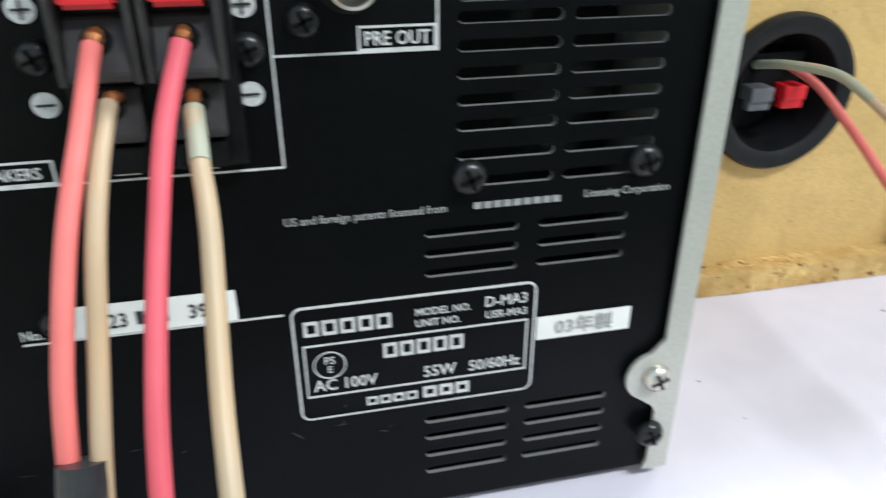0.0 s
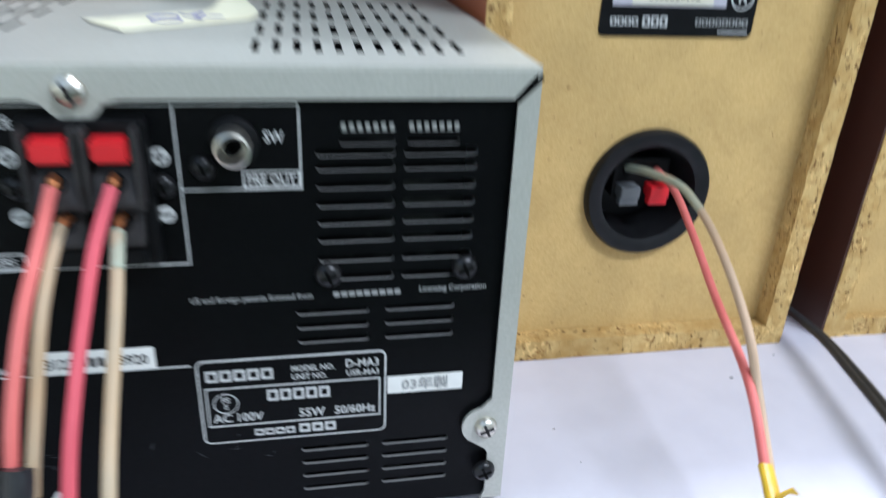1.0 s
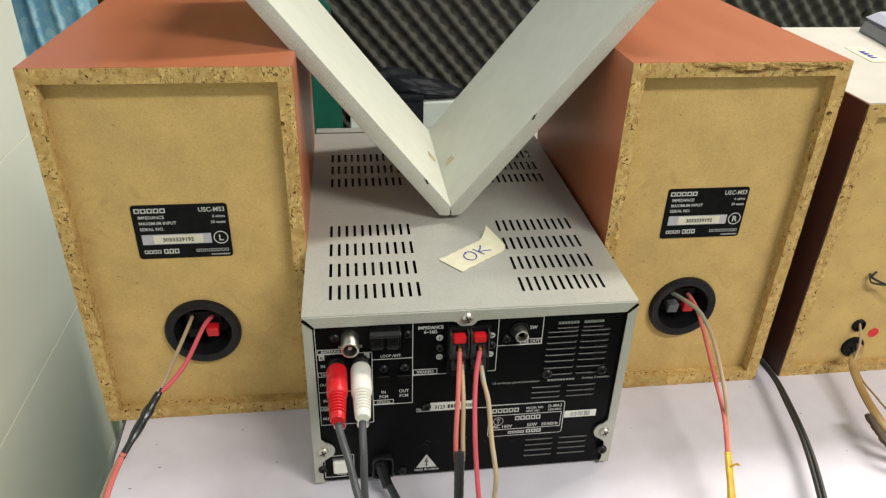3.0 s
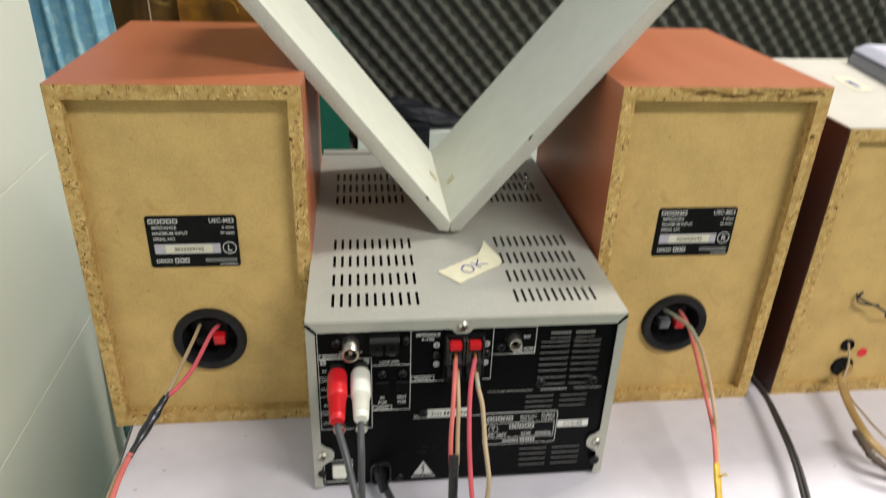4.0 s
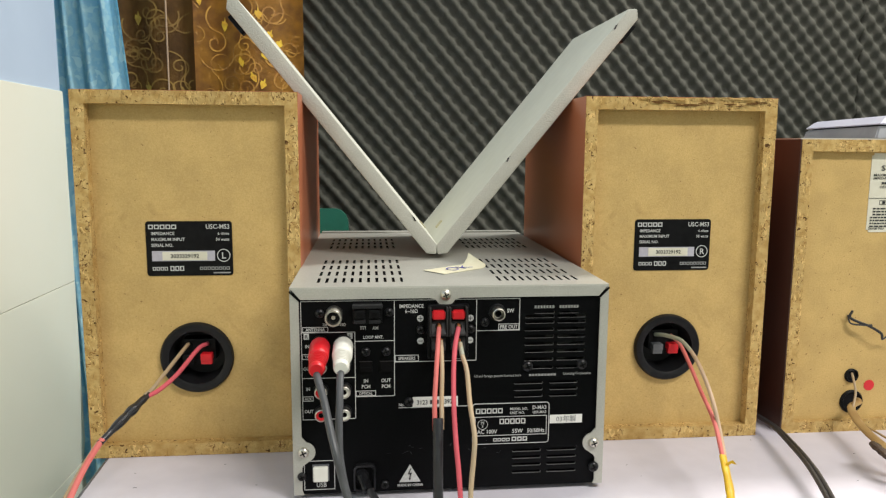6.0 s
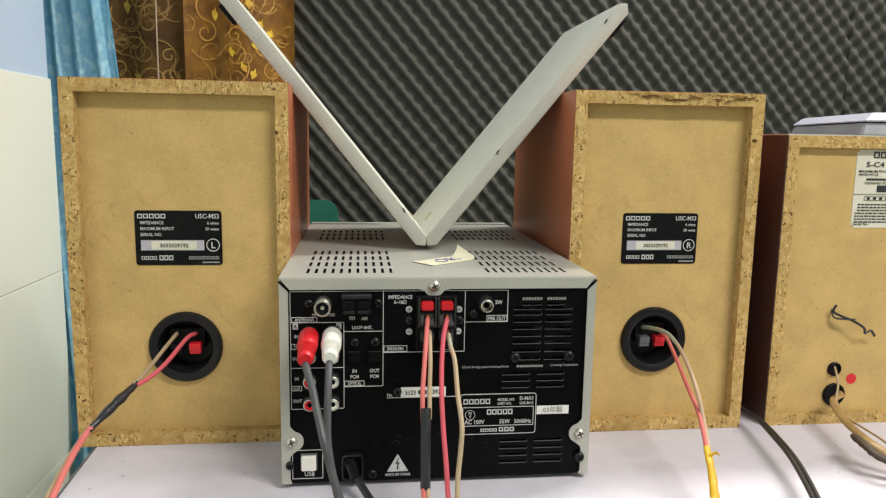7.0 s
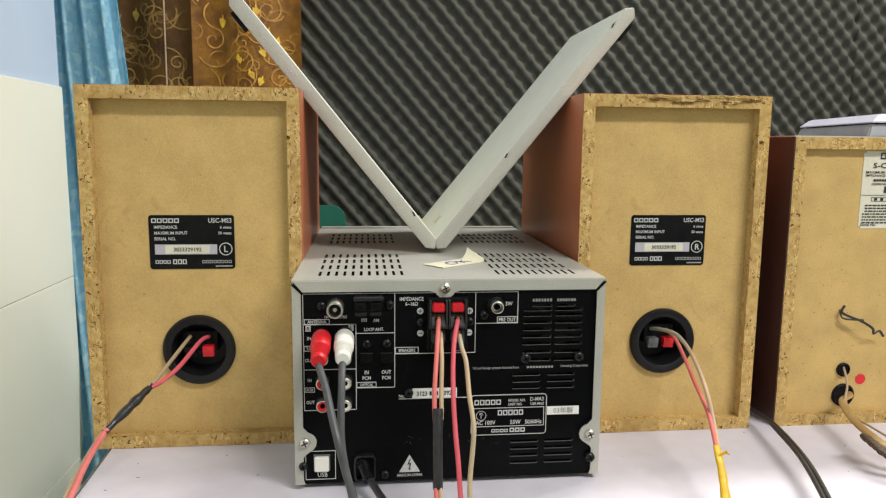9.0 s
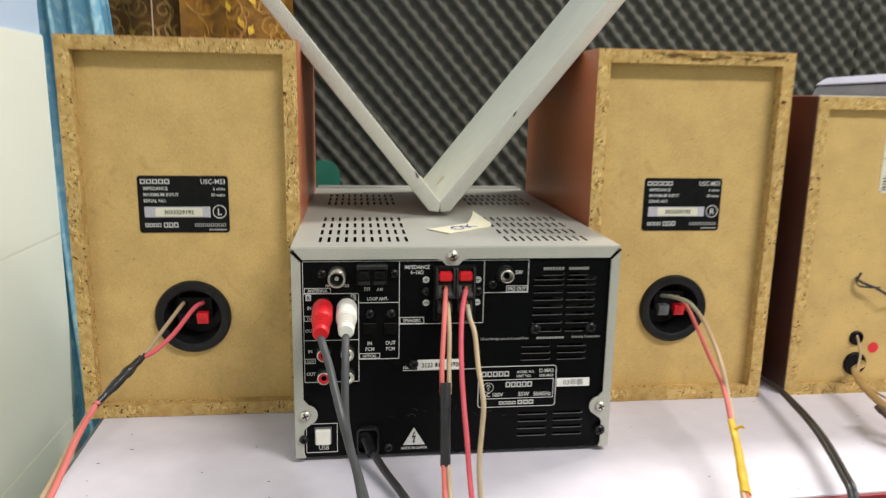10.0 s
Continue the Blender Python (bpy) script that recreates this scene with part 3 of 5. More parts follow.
def bookshelf_speaker(x0, x1, side, label, seed):
    y0, y1, h, w, deep = 0.078, 0.288, 0.2705, 0.0098, 0.0090
    sp = thing("bookshelf_speaker", label, "loudspeaker", "pair of bookshelf speakers", at=((x0 + x1) / 2, 0.18, 0))
    t = 0.0003
    for nm, a in (("top_panel", (x0, x1, y0 + 0.0006, y1, h - t, h)), ("bottom_panel", (x0, x1, y0 + 0.0006, y1, TZ, TZ + t)), ("side_panel", (x0, x0 + t, y0 + 0.0006, y1, TZ + t, h - t)), ("side_panel", (x1 - t, x1, y0 + 0.0006, y1, TZ + t, h - t))):
        part(nm, under(sp, boxed(*a)), M_VINYL, sp, "cherry wood-grain vinyl panel")
    part("rear_rim", under(sp, worn_rim(x0 + t, x1 - t, y0, y0 + 0.03, TZ + t, h - t, w - t, seed)), M_CHIP, sp, "raw chipboard rim with dark flecks")
    part("back_board", under(sp, board_with_bore(x0 + w - 0.002, x1 - w + 0.002, y0 + deep, y0 + 0.018, TZ + w - 0.002, h - w + 0.002, (x0 + x1) / 2 - 0.0005, 0.072, 0.0225)), M_MDF, sp, "plain tan fibreboard back")
    part("front_baffle", under(sp, boxed(x0 + t, x1 - t, y1 - 0.015, y1 - 0.001, TZ + t, h - t)), M_VINYL_DARK, sp)
    cx = (x0 + x1) / 2
    rest = set(bpy.data.objects)
    text_plate(sp, cx - 0.003 if side == "L" else cx + 0.0003, 0.1555, y0 + deep, side)
    terminal_cup(sp, cx - 0.0005, 0.072, y0 + deep, side)
    shift = Matrix.Translation(-sp.location)
    for ob in set(bpy.data.objects) - rest:
        ob.data.transform(shift)
    return sp


bookshelf_speaker(-0.264, -0.105, "L", "cherry vinyl bookshelf speaker, raw tan back, left-channel rating plate", 3.0)
bookshelf_speaker(0.1095, 0.2625, "R", "cherry vinyl bookshelf speaker, raw tan back, right-channel rating plate", 17.0)

# torn top edge of the right-channel speaker
frayed = bpy.data.objects["bookshelf_speaker.001"]
random.seed(4)
bm = bmesh.new()
for i in range(34):
    x = random.uniform(0.158, 0.246)
    ln = random.uniform(0.004, 0.014)
    z = 0.2655 + 0.0012 * math.sin(x * 160) + random.uniform(-0.0008, 0.0008)
    pts = [(x, z), (x + ln * 0.4, z + random.uniform(0.0001, 0.0009)), (x + ln, z + random.uniform(-0.0004, 0.0004)), (x + ln * 0.5, z - random.uniform(0.0002, 0.0008))]
    bm.faces.new([bm.verts.new((px, 0.0772 - random.uniform(0, 0.0002), pz)) for px, pz in pts])
bm.transform(Matrix.Translation(-frayed.location))
tagged(part("split_edge", bm, M_CHIPPED, frayed, "dark splits in the frayed chipboard"), kind="stuff")
bm = bmesh.new()
for i in range(26):
    x = random.uniform(0.150, 0.250)
    ln = random.uniform(0.003, 0.010)
    z = 0.2695 + random.uniform(-0.0012, 0.0008)
    b3 = tube([(x, 0.0775, z), (x + ln * 0.5, 0.0766 - random.uniform(0, 0.0008), z + random.uniform(-0.0003, 0.0009)), (x + ln, 0.0772, z + random.uniform(-0.0006, 0.0006))], (0.0004, 0.0001), 3, 5, bm)
bm.transform(Matrix.Translation(-frayed.location))
tagged(part("splinter_fringe", bm, M_CHIP, frayed, "loose pale splinters"), kind="stuff")

# ---- wall foam, curtains, chair, far things ----
FOAM_Y = 1.452


def foam_panel(x0, x1, z0, z1, label):
    st = 0.0052
    nx, nz = int((x1 - x0) / st), int((z1 - z0) / st)
    X, Z = np.meshgrid(np.linspace(x0, x1, nx + 1), np.linspace(z0, z1, nz + 1), indexing="ij")
    u, v = (X * 0.76 + Z * 0.65), (X * 0.65 - Z * 0.76)
    k = 2 * np.pi / 0.0345
    hgt = 0.0090 * np.cos(k * u + 0.10 * np.sin(k * v)) + 0.0026 * np.cos(k * v)
    Y = FOAM_Y - hgt
    vs = np.stack([X, Y, Z], -1).reshape(-1, 3)
    idx = np.arange((nx + 1) * (nz + 1)).reshape(nx + 1, nz + 1)
    fs = np.stack([idx[:-1, :-1], idx[1:, :-1], idx[1:, 1:], idx[:-1, 1:]], -1).reshape(-1, 4)
    rim = list(idx[:, 0]) + list(idx[-1, 1:]) + list(idx[::-1, -1][1:]) + list(idx[0, ::-1][1:])
    base = len(vs)
    back = vs[rim].copy()
    back[:, 1] = 1.4995
    faces = fs.tolist() + [[rim[i + 1], rim[i], base + i, base + i + 1] for i in range(len(rim) - 1)]
    me = bpy.data.meshes.new("acoustic_foam_panel")
    me.from_pydata(np.vstack([vs, back]).tolist(), [], faces)
    me.polygons.foreach_set("use_smooth", [True] * len(me.polygons))
    me.materials.append(M_FOAM)
    return tagged(new("acoustic_foam_panel", me), label, "acoustic foam", "foam panels on the wall")


foam_panel(-0.45, 1.292, -0.35, 1.05, "charcoal egg-crate acoustic foam panel on the wall")
foam_panel(1.297, 2.54, -0.35, 1.05, "charcoal egg-crate acoustic foam panel beside a seam")


def curtain(name, x0, x1, y, z0, z1, folds, deep, mat, label, flare=0.0, seed=0.0):
    nx, nz = 90, 24
    bm = bmesh.new()
    uv = bm.loops.layers.uv.new("UVMap")
    g = {}
    for i in range(nx + 1):
        for j in range(nz + 1):
            u, w = i / nx, j / nz
            z = z0 + (z1 - z0) * w
            k = 1 - flare * w
            x = x0 + (x1 - x0) * u * k
            ph = 2 * math.pi * folds * u + 0.8 * noise.noise(Vector((u * 3 + seed, w * 1.5, 0)))
            g[i, j] = bm.verts.new((x, y + deep * math.sin(ph) + 0.3 * deep * noise.noise(Vector((u * 9 + seed, w * 3, 2))), z))
    for i in range(nx):
        for j in range(nz):
            f = bm.faces.new((g[i, j], g[i + 1, j], g[i + 1, j + 1], g[i, j + 1]))
            for lp, (a, b) in zip(f.loops, ((i, j), (i + 1, j), (i + 1, j + 1), (i, j + 1))):
                lp[uv].uv = ((x1 - x0) * a / nx * 1.6, (z1 - z0) * b / nz)
    bmesh.ops.solidify(bm, geom=bm.faces[:], thickness=0.0015)
    return tagged(part(name, bm, mat, None, "", True), label, "curtain")


blue = curtain("blue_curtain", -0.568, -0.336, 0.745, -0.72, 1.6, 4.5, 0.012, M_CURT_BLUE, "sky blue patterned curtain bunched beside the tiled wall", 0.9, 1.0)
for v in blue.data.vertices:
    k = max(0.0, min(1.3, (0.32 - v.co.z) / 0.57))
    v.co.y -= 0.075 * k
    v.co.x += 0.062 * k * max(0.0, 1 - (v.co.x + 0.568) / 0.195)
brown = curtain("brown_curtain", -0.474, -0.212, 1.385, -0.70, 1.6, 1.4, 0.010, M_CURT_BROWN, "golden brown curtain with scroll pattern and yellow leaves", 0.0, 4.0)
# left fold of the same cloth, shade painted in with the darker copy
dark = curtain("brown_curtain", -0.76, -0.470, 1.372, -0.70, 1.6, 2.5, 0.012, M_CURT_SHADED, "brown scroll-patterned curtain fold, its shade put into darker colours", 0.0, 7.0)



def curtain_y(x, z, x0, x1, y, z0, z1, folds, deep, seed):
    u, w = (x - x0) / (x1 - x0), (z - z0) / (z1 - z0)
    ph = 2 * math.pi * folds * u + 0.8 * noise.noise(Vector((u * 3 + seed, w * 1.5, 0)))
    return y + deep * math.sin(ph) + 0.3 * deep * noise.noise(Vector((u * 9 + seed, w * 3, 2)))


def scroll_print(cloth, args, xa, xb, count, mat, seed, leaves, leaf_mat):
    """Curled bands and yellow leaves printed on a cloth."""
    random.seed(seed)
    bm = bmesh.new()

    def band(pts, wd):
        last = None
        for i, (x, z) in enumerate(pts):
            q = (pts[min(i + 1, len(pts) - 1)][0] - pts[max(i - 1, 0)][0], pts[min(i + 1, len(pts) - 1)][1] - pts[max(i - 1, 0)][1])
            ln = math.hypot(*q) or 1
            nx, nz = -q[1] / ln * wd, q[0] / ln * wd
            pair = []
            for k in (-1, 1):
                px, pz = x + k * nx, z + k * nz
                if not xa < px < xb:
                    pair = None
                    break
                pair.append(bm.verts.new((px, curtain_y(px, pz, *args) - 0.0016, pz)))
            if last and pair:
                bm.faces.new((last[0], pair[0], pair[1], last[1]))
            last = pair
    for c in range(count):
        cx, cz = random.uniform(xa, xb), random.uniform(0.12, 0.80)
        a0, s, R = random.uniform(0, 6.3), random.choice((-1, 1)), random.uniform(0.016, 0.034)
        pts = []
        for i in range(34):
            t = i / 33
            r = R * (0.14 + 0.86 * t)
            pts.append((cx + r * math.cos(a0 + s * 8.2 * t), cz + r * math.sin(a0 + s * 8.2 * t)))
        ex, ez = pts[-1]
        hx, hz = pts[-1][0] - pts[-2][0], pts[-1][1] - pts[-2][1]
        for i in range(1, 14):
            ang = -s * 0.16 * i
            dx, dz = hx * math.cos(ang) - hz * math.sin(ang), hx * math.sin(ang) + hz * math.cos(ang)
            ex, ez = ex + dx * 0.8, ez + dz * 0.8
            pts.append((ex, ez))
        band(pts, random.uniform(0.0012, 0.0020))
    tagged(part("scroll_pattern", bm, mat, cloth, "curling gold bands printed on the cloth"), kind="stuff")
    for c in range(leaves):
        x, z = random.uniform(xa + 0.01, xb - 0.01), 0.14 + 0.66 * (c + random.uniform(0, 0.9)) / leaves
        w, h = random.uniform(0.0075, 0.0110), random.uniform(0.012, 0.018)
        ln = random.uniform(-0.5, 0.5)
        b2 = bmesh.new()
        vs = []
        for px, pz in ((0, -1), (0.5, -0.6), (0.95, -0.05), (0.62, 0.2), (0.40, 0.25), (0.05, 1.0), (-0.22, 0.35), (-0.70, 0.45), (-0.85, 0.0), (-0.5, -0.55)):
            qx, qz = px * w, pz * h
            X, Z = x + qx * math.cos(ln) - qz * math.sin(ln), z + qx * math.sin(ln) + qz * math.cos(ln)
            vs.append(b2.verts.new((X, curtain_y(X, Z, *args) - 0.0030, Z)))
        b2.faces.new(vs)
        bmesh.ops.triangulate(b2, faces=b2.faces[:])
        part("gold_leaf", b2, leaf_mat, cloth)


scroll_print(brown, (-0.474, -0.212, 1.385, -0.70, 1.6, 1.4, 0.010, 4.0), -0.470, -0.216, 70, M_SCROLL, 9, 26, M_GOLD)
scroll_print(dark, (-0.76, -0.470, 1.372, -0.70, 1.6, 2.5, 0.012, 7.0), -0.75, -0.474, 46, M_SCROLL_SHADED, 15, 11, M_GOLD_SHADED)
part("cord", tube([(-0.526, 1.352, -0.6), (-0.527, 1.351, 0.3), (-0.525, 1.351, 1.0), (-0.527, 1.352, 1.58)], 0.0020, 8, 8), M_CLEAR_WARM, brown, "pale hanging cord")

chair = thing("plastic_chair", "dark green plastic chair with a rounded backrest", "chair", at=(-0.3, 1.2, FLOOR_Z))


def slab_round(x0, x1, y0, y1, z0, z1, r):
    bm = bmesh.new()
    box(bm, x0, x1, y0, y1, z0, z1)
    es = [e for e in bm.edges if abs((e.verts[0].co - e.verts[1].co).normalized().y) > 0.9 and e.verts[0].co.z > (z0 + z1) / 2]
    bmesh.ops.bevel(bm, geom=es, offset=r, segments=6, profile=0.5, affect="EDGES")
    return bm


bm = slab_round(-0.50, -0.085, 1.18, 1.20, -0.33, 0.094, 0.03)
for v in bm.verts:
    if v.co.x > -0.2:
        v.co.x -= 0.026 * max(0.0, min(1.0, (v.co.z + 0.25) / 0.35)) - 0.006
part("backrest", under(chair, bm), M_GREEN, chair)
part("seat", under(chair, boxed(-0.50, -0.078, 0.79, 1.19, -0.35, -0.325, 0.008)), M_GREEN, chair)
for lx in (-0.495, -0.11):
    for ly in (0.80, 1.16):
        part("leg", under(chair, boxed(lx, lx + 0.03, ly, ly + 0.03, FLOOR_Z, -0.35, 0.004)), M_GREEN, chair)

crate = thing("storage_box", "white plastic storage box standing beside the chair", "box", at=(0.2, 1.28, FLOOR_Z))
part("body", under(crate, boxed(-0.07, 0.42, 1.21, 1.275, FLOOR_Z, -0.2502, 0.003)), M_BOX_WHITE, crate)
part("lid", under(crate, boxed(-0.071, 0.421, 1.209, 1.276, -0.250, -0.137, 0.003)), M_BOX_WHITE, crate)


def lump(cx, cy, z0, rx, ry, rz, seed):
    bm = bmesh.new()
    bmesh.ops.create_icosphere(bm, subdivisions=4, radius=1)
    for v in bm.verts:
        n = v.co.copy()
        k = 1 + 0.22 * noise.noise(n * 1.7 + Vector((seed, 0, 0))) + 0.08 * noise.noise(n * 5 + Vector((seed, 3, 0)))
        v.co = Vector((cx + n.x * rx * k, cy + n.y * ry * k, z0 + max(0.0, (n.z * 0.5 + 0.5) * 2 * rz * k)))
    return bm


bm = lump(0.085, 1.248, -0.1375, 0.108, 0.040, 0.025, 5)
for v in bm.verts:
    v.co.z = -0.136 + (v.co.z + 0.136) * max(0.25, 1 - 6.0 * (v.co.x - 0.085))
box(bm, 0.034, 0.094, 1.198, 1.2085, -0.200, -0.122, 0.003)
box(bm, 0.040, 0.094, 1.197, 1.250, -0.1345, -0.118, 0.004)
tagged(part("cloth_bag", bm, M_BAG, None, "", True), "slumped black fabric bag hanging over the white box", "bag")


# ---- mini receiver ----
AX, AD, AT = 0.1055, 0.300, 0.1415
amp = thing("mini_receiver", "silver mini receiver seen from its black socket panel", "audio receiver")

# top cover with four slotted fields
slots = []
for col in range(11):
    for x0, x1, rows in ((-0.0893, -0.0315, 1), (0.0338, 0.0892, 1)):
        x = x0 + (x1 - 0.0019 - x0) * col / 10
        for r in range(4):
            yb = 0.0155 + r * 0.0268
            slots.append((x, x + 0.0019, yb, yb + 0.0165))
        for r in range(3):
            yb = 0.180 + r * 0.0255
            slots.append((x, x + 0.0019, yb, yb + 0.0155))
# slot walls near-black instead of silver: the shade inside is in their colour
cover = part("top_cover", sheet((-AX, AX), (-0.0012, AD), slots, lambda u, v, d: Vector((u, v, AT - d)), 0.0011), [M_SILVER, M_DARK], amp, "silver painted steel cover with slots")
for s in (-1, 1):
    a, b = sorted((s * (AX - 0.0011), s * AX))
    part("side_wall", boxed(a, b, -0.0012, AD, 0.0006, AT - 0.0012), M_SILVER, amp)
part("front_frame", boxed(-AX + 0.0012, AX - 0.0012, AD + 0.0005, AD + 0.012, 0.0006, AT + 0.0012, 0.0008), M_SILVER, amp)
part("bottom_plate", boxed(-AX + 0.0012, AX - 0.0012, 0.001, AD - 0.015, 0.0006, 0.0022), M_INSIDE, amp)
part("circuit_chassis", boxed(-0.095, 0.095, 0.030, 0.26, 0.008, 0.112, 0.002), M_INSIDE, amp, "dim metal parts inside")
for fx in (-0.08, 0.08):
    for fy in (0.03, 0.25):
        part("foot", lathe([(0, 0), (0.0075, 0), (0.008, 0.0035), (0, 0.0035)], Matrix.Translation((fx, fy, TZ)), 20), M_BLACK, amp)


def flange(pts, y0, y1):
    """A flat folded strip with the given outline (x, z)."""
    b = bmesh.new()
    lo = [b.verts.new((x, y0, z)) for x, z in pts]
    hi = [b.verts.new((x, y1, z)) for x, z in pts]
    b.faces.new(lo)
    b.faces.new(hi[::-1])
    for i in range(len(pts)):
        j = (i + 1) % len(pts)
        b.faces.new((lo[j], lo[i], hi[i], hi[j]))
    bmesh.ops.recalc_face_normals(b, faces=b.faces)
    return b


def arc(cx, cz, r, a0, a1, n=9):
    return [(cx + r * math.cos(radians(a0 + (a1 - a0) * i / n)), cz + r * math.sin(radians(a0 + (a1 - a0) * i / n))) for i in range(n + 1)]


STX, STZ = -0.0047, 0.1358
part("rear_lip", flange([(-AX + 0.0008, AT - 0.0006), (-0.0985, 0.1337)] + [(STX - 0.0105, 0.1337)] + arc(STX, STZ, 0.0072, 205, 335) + [(STX + 0.0105, 0.1337), (0.0985, 0.1337), (AX - 0.0008, AT - 0.0006)], -0.0022, -0.0012), M_SILVER, amp, "folded silver rear lip")
for s in (-1, 1):
    pts = [(s * (AX - 0.0002), AT - 0.0022), (s * 0.0996, 0.1325), (s * 0.0996, 0.0412)]
    lobe = arc(0.0975, 0.0308, 0.0068, 100, 245)
    pts += [(s * x, z) for x, z in lobe]
    pts += [(s * 0.0985, 0.0218), (s * 0.0996, 0.0198), (s * 0.0996, 0.0040), (s * 0.0985, 0.0010), (s * (AX - 0.0002), 0.0010)]
    part("side_lip", flange(pts, -0.0022, -0.0012), M_SILVER, amp, "folded silver side lip")
    part("corner_seam", flange([(s * (AX - 0.0001), AT - 0.0020), (s * 0.0990, 0.1336), (s * 0.0996, 0.1326), (s * (AX + 0.0002), AT - 0.0028)], -0.0026, -0.0011), M_DARK, amp)
screw(amp, STX, -0.0022, STZ, 0.0036, M_CHROME, label="nickel-plated case screw")
screw(amp, -0.0985, -0.0022, 0.0309, 0.0036, M_CHROME, label="nickel-plated case screw")
screw(amp, 0.0982, -0.0022, 0.0308, 0.0036, M_CHROME, label="nickel-plated case screw")

# socket panel with its cooling slots
def round_slot(x0, x1, z0, z1):
    """A slot with rounded ends, as three stacked openings."""
    k = (z1 - z0) * 0.28
    return [(x0 + k, x1 - k, z0, z1), (x0 + k * 0.3, x1 - k * 0.3, z0 + k * 0.5, z1 - k * 0.5), (x0, x1, z0 + k, z1 - k)]


cuts = []
for x0, x1 in ((0.0490, 0.0690), (0.0712, 0.0905)):
    for zb in (0.1186, 0.1148, 0.1098, 0.1048, 0.0998, 0.0948, 0.0890, 0.0834):
        cuts.append((x0, x1, zb, zb + 0.0022))
for x0, x1 in ((0.0550, 0.0690), (0.0720, 0.0855)):
    cuts += [(x0, x1, 0.1252, 0.1268), (x0, x1, 0.1216, 0.1232)]
for x0, x1 in ((0.0425, 0.0622), (0.0668, 0.0865)):
    cuts += [(x0, x1, zb, zb + 0.0019) for zb in (0.0730, 0.0684, 0.0638)]
for x0, x1 in ((0.0420, 0.0620), (0.0662, 0.0868)):
    cuts += [(x0, x1, zb, zb + 0.0020) for zb in (0.0250, 0.0200, 0.0148, 0.0096)]
panel = part("socket_panel", sheet((-0.1035, 0.1035), (0.0006, 0.1395), [q for c in cuts for q in round_slot(*c)], lambda u, v, d: Vector((u, d, v)), 0.0010), [M_PANEL, M_BARE], amp, "black painted socket panel with white print")
for x0, x1 in ((0.0550, 0.0690), (0.0720, 0.0855)):
    for i in range(7):
        x = x0 + (x1 - x0) * (i + 0.5) / 7
        part("comb_tooth", boxed(x - 0.00055, x + 0.00055, -0.0004, 0.0006, 0.1254, 0.1272), M_BARE, panel)


def line_h(x0, x1, z, w=0.00042):
    return (x0, x1, z - w / 2, z + w / 2)


def line_v(x, z0, z1, w=0.00042):
    return (x - w / 2, x + w / 2, z0, z1)


PY = -0.0003
bars([line_h(-0.0985, 0.0452, 0.1322)], M_PRINT, panel, "print_line")
for x, z0, z1 in ((-0.0985, 0.0525, 0.1320), (-0.0382, 0.0675, 0.1320), (0.0162, 0.0905, 0.1320), (0.0452, 0.1105, 0.1320), (-0.0640, 0.0528, 0.1115)):
    bars([line_v(x, z0, z1)], M_PRINT, panel, "print_line")
for x0, x1, z in ((-0.0983, -0.0642, 0.1115), (-0.0638, -0.0384, 0.1052), (-0.0983, -0.0642, 0.0808), (-0.0983, -0.0642, 0.0526), (-0.0638, -0.0384, 0.0675), (-0.0380, 0.0160, 0.0906), (0.0164, 0.0450, 0.1107), (-0.0355, 0.0130, 0.0590)):
    bars([line_h(x0, x1, z)], M_PRINT, panel, "print_line")


def boxed_word(text, x0, x1, z0, z1, hgt):
    b = bars(outline(x0, x1, z0, z1, 0.0004), M_PRINT, panel, "word_frame")
    lettering(text, (x0 + x1) / 2, z0 + (z1 - z0 - hgt) / 2, hgt, M_PRINT, b, PY, "CENTER", squeeze=0.86)


boxed_word("ANTENNA", -0.0978, -0.0812, 0.1117, 0.1152, 0.0021)
boxed_word("SPEAKERS", -0.0379, -0.0222, 0.0908, 0.0952, 0.0021)
boxed_word("PRE OUT", 0.0310, 0.0450, 0.1109, 0.1152, 0.0024)
boxed_word("OPTICAL", -0.0637, -0.0505, 0.0678, 0.0715, 0.0018)
boxed_word("TAPE", -0.0982, -0.0900, 0.0935, 0.0972, 0.0018)
boxed_word("AUX", -0.0982, -0.0915, 0.0652, 0.0686, 0.0018)
WORDS = (("FM COAX. 75Ω", -0.0772, 0.1157, 0.0018), ("AM", -0.0505, 0.1128, 0.0022), ("LOOP ANT.", -0.0520, 0.1068, 0.0021), ("IMPEDANCE", -0.0270, 0.1270, 0.0024),
         ("6~16Ω", -0.0270, 0.1236, 0.0024), ("SW", 0.0390, 0.1228, 0.0026), ("IN", -0.0570, 0.0770, 0.0025), ("OUT", -0.0438, 0.0770, 0.0025), ("PCM", -0.0570, 0.0731, 0.0024),
         ("PCM", -0.0438, 0.0731, 0.0024), ("IN", -0.0948, 0.1012, 0.0022), ("OUT", -0.0948, 0.0862, 0.0022), ("IN", -0.0948, 0.0725, 0.0022), ("OUT", -0.0945, 0.0572, 0.0022),
         ("USB", -0.0872, 0.0054, 0.0032), ("MADE IN CHINA", -0.0278, 0.0034, 0.0019), ("No.", -0.0335, 0.0600, 0.0021))
for s, x, z, hgt in WORDS:
    lettering(s, x, z, hgt, M_PRINT, panel, PY, "CENTER", squeeze=0.86)
bars([(-0.0602 + i * 0.0014, -0.0597 + i * 0.0014, 0.1130, 0.1148) for i in range(3)] + [line_h(-0.0604, -0.0566, 0.1150)], M_PRINT, panel, "earth_symbol")
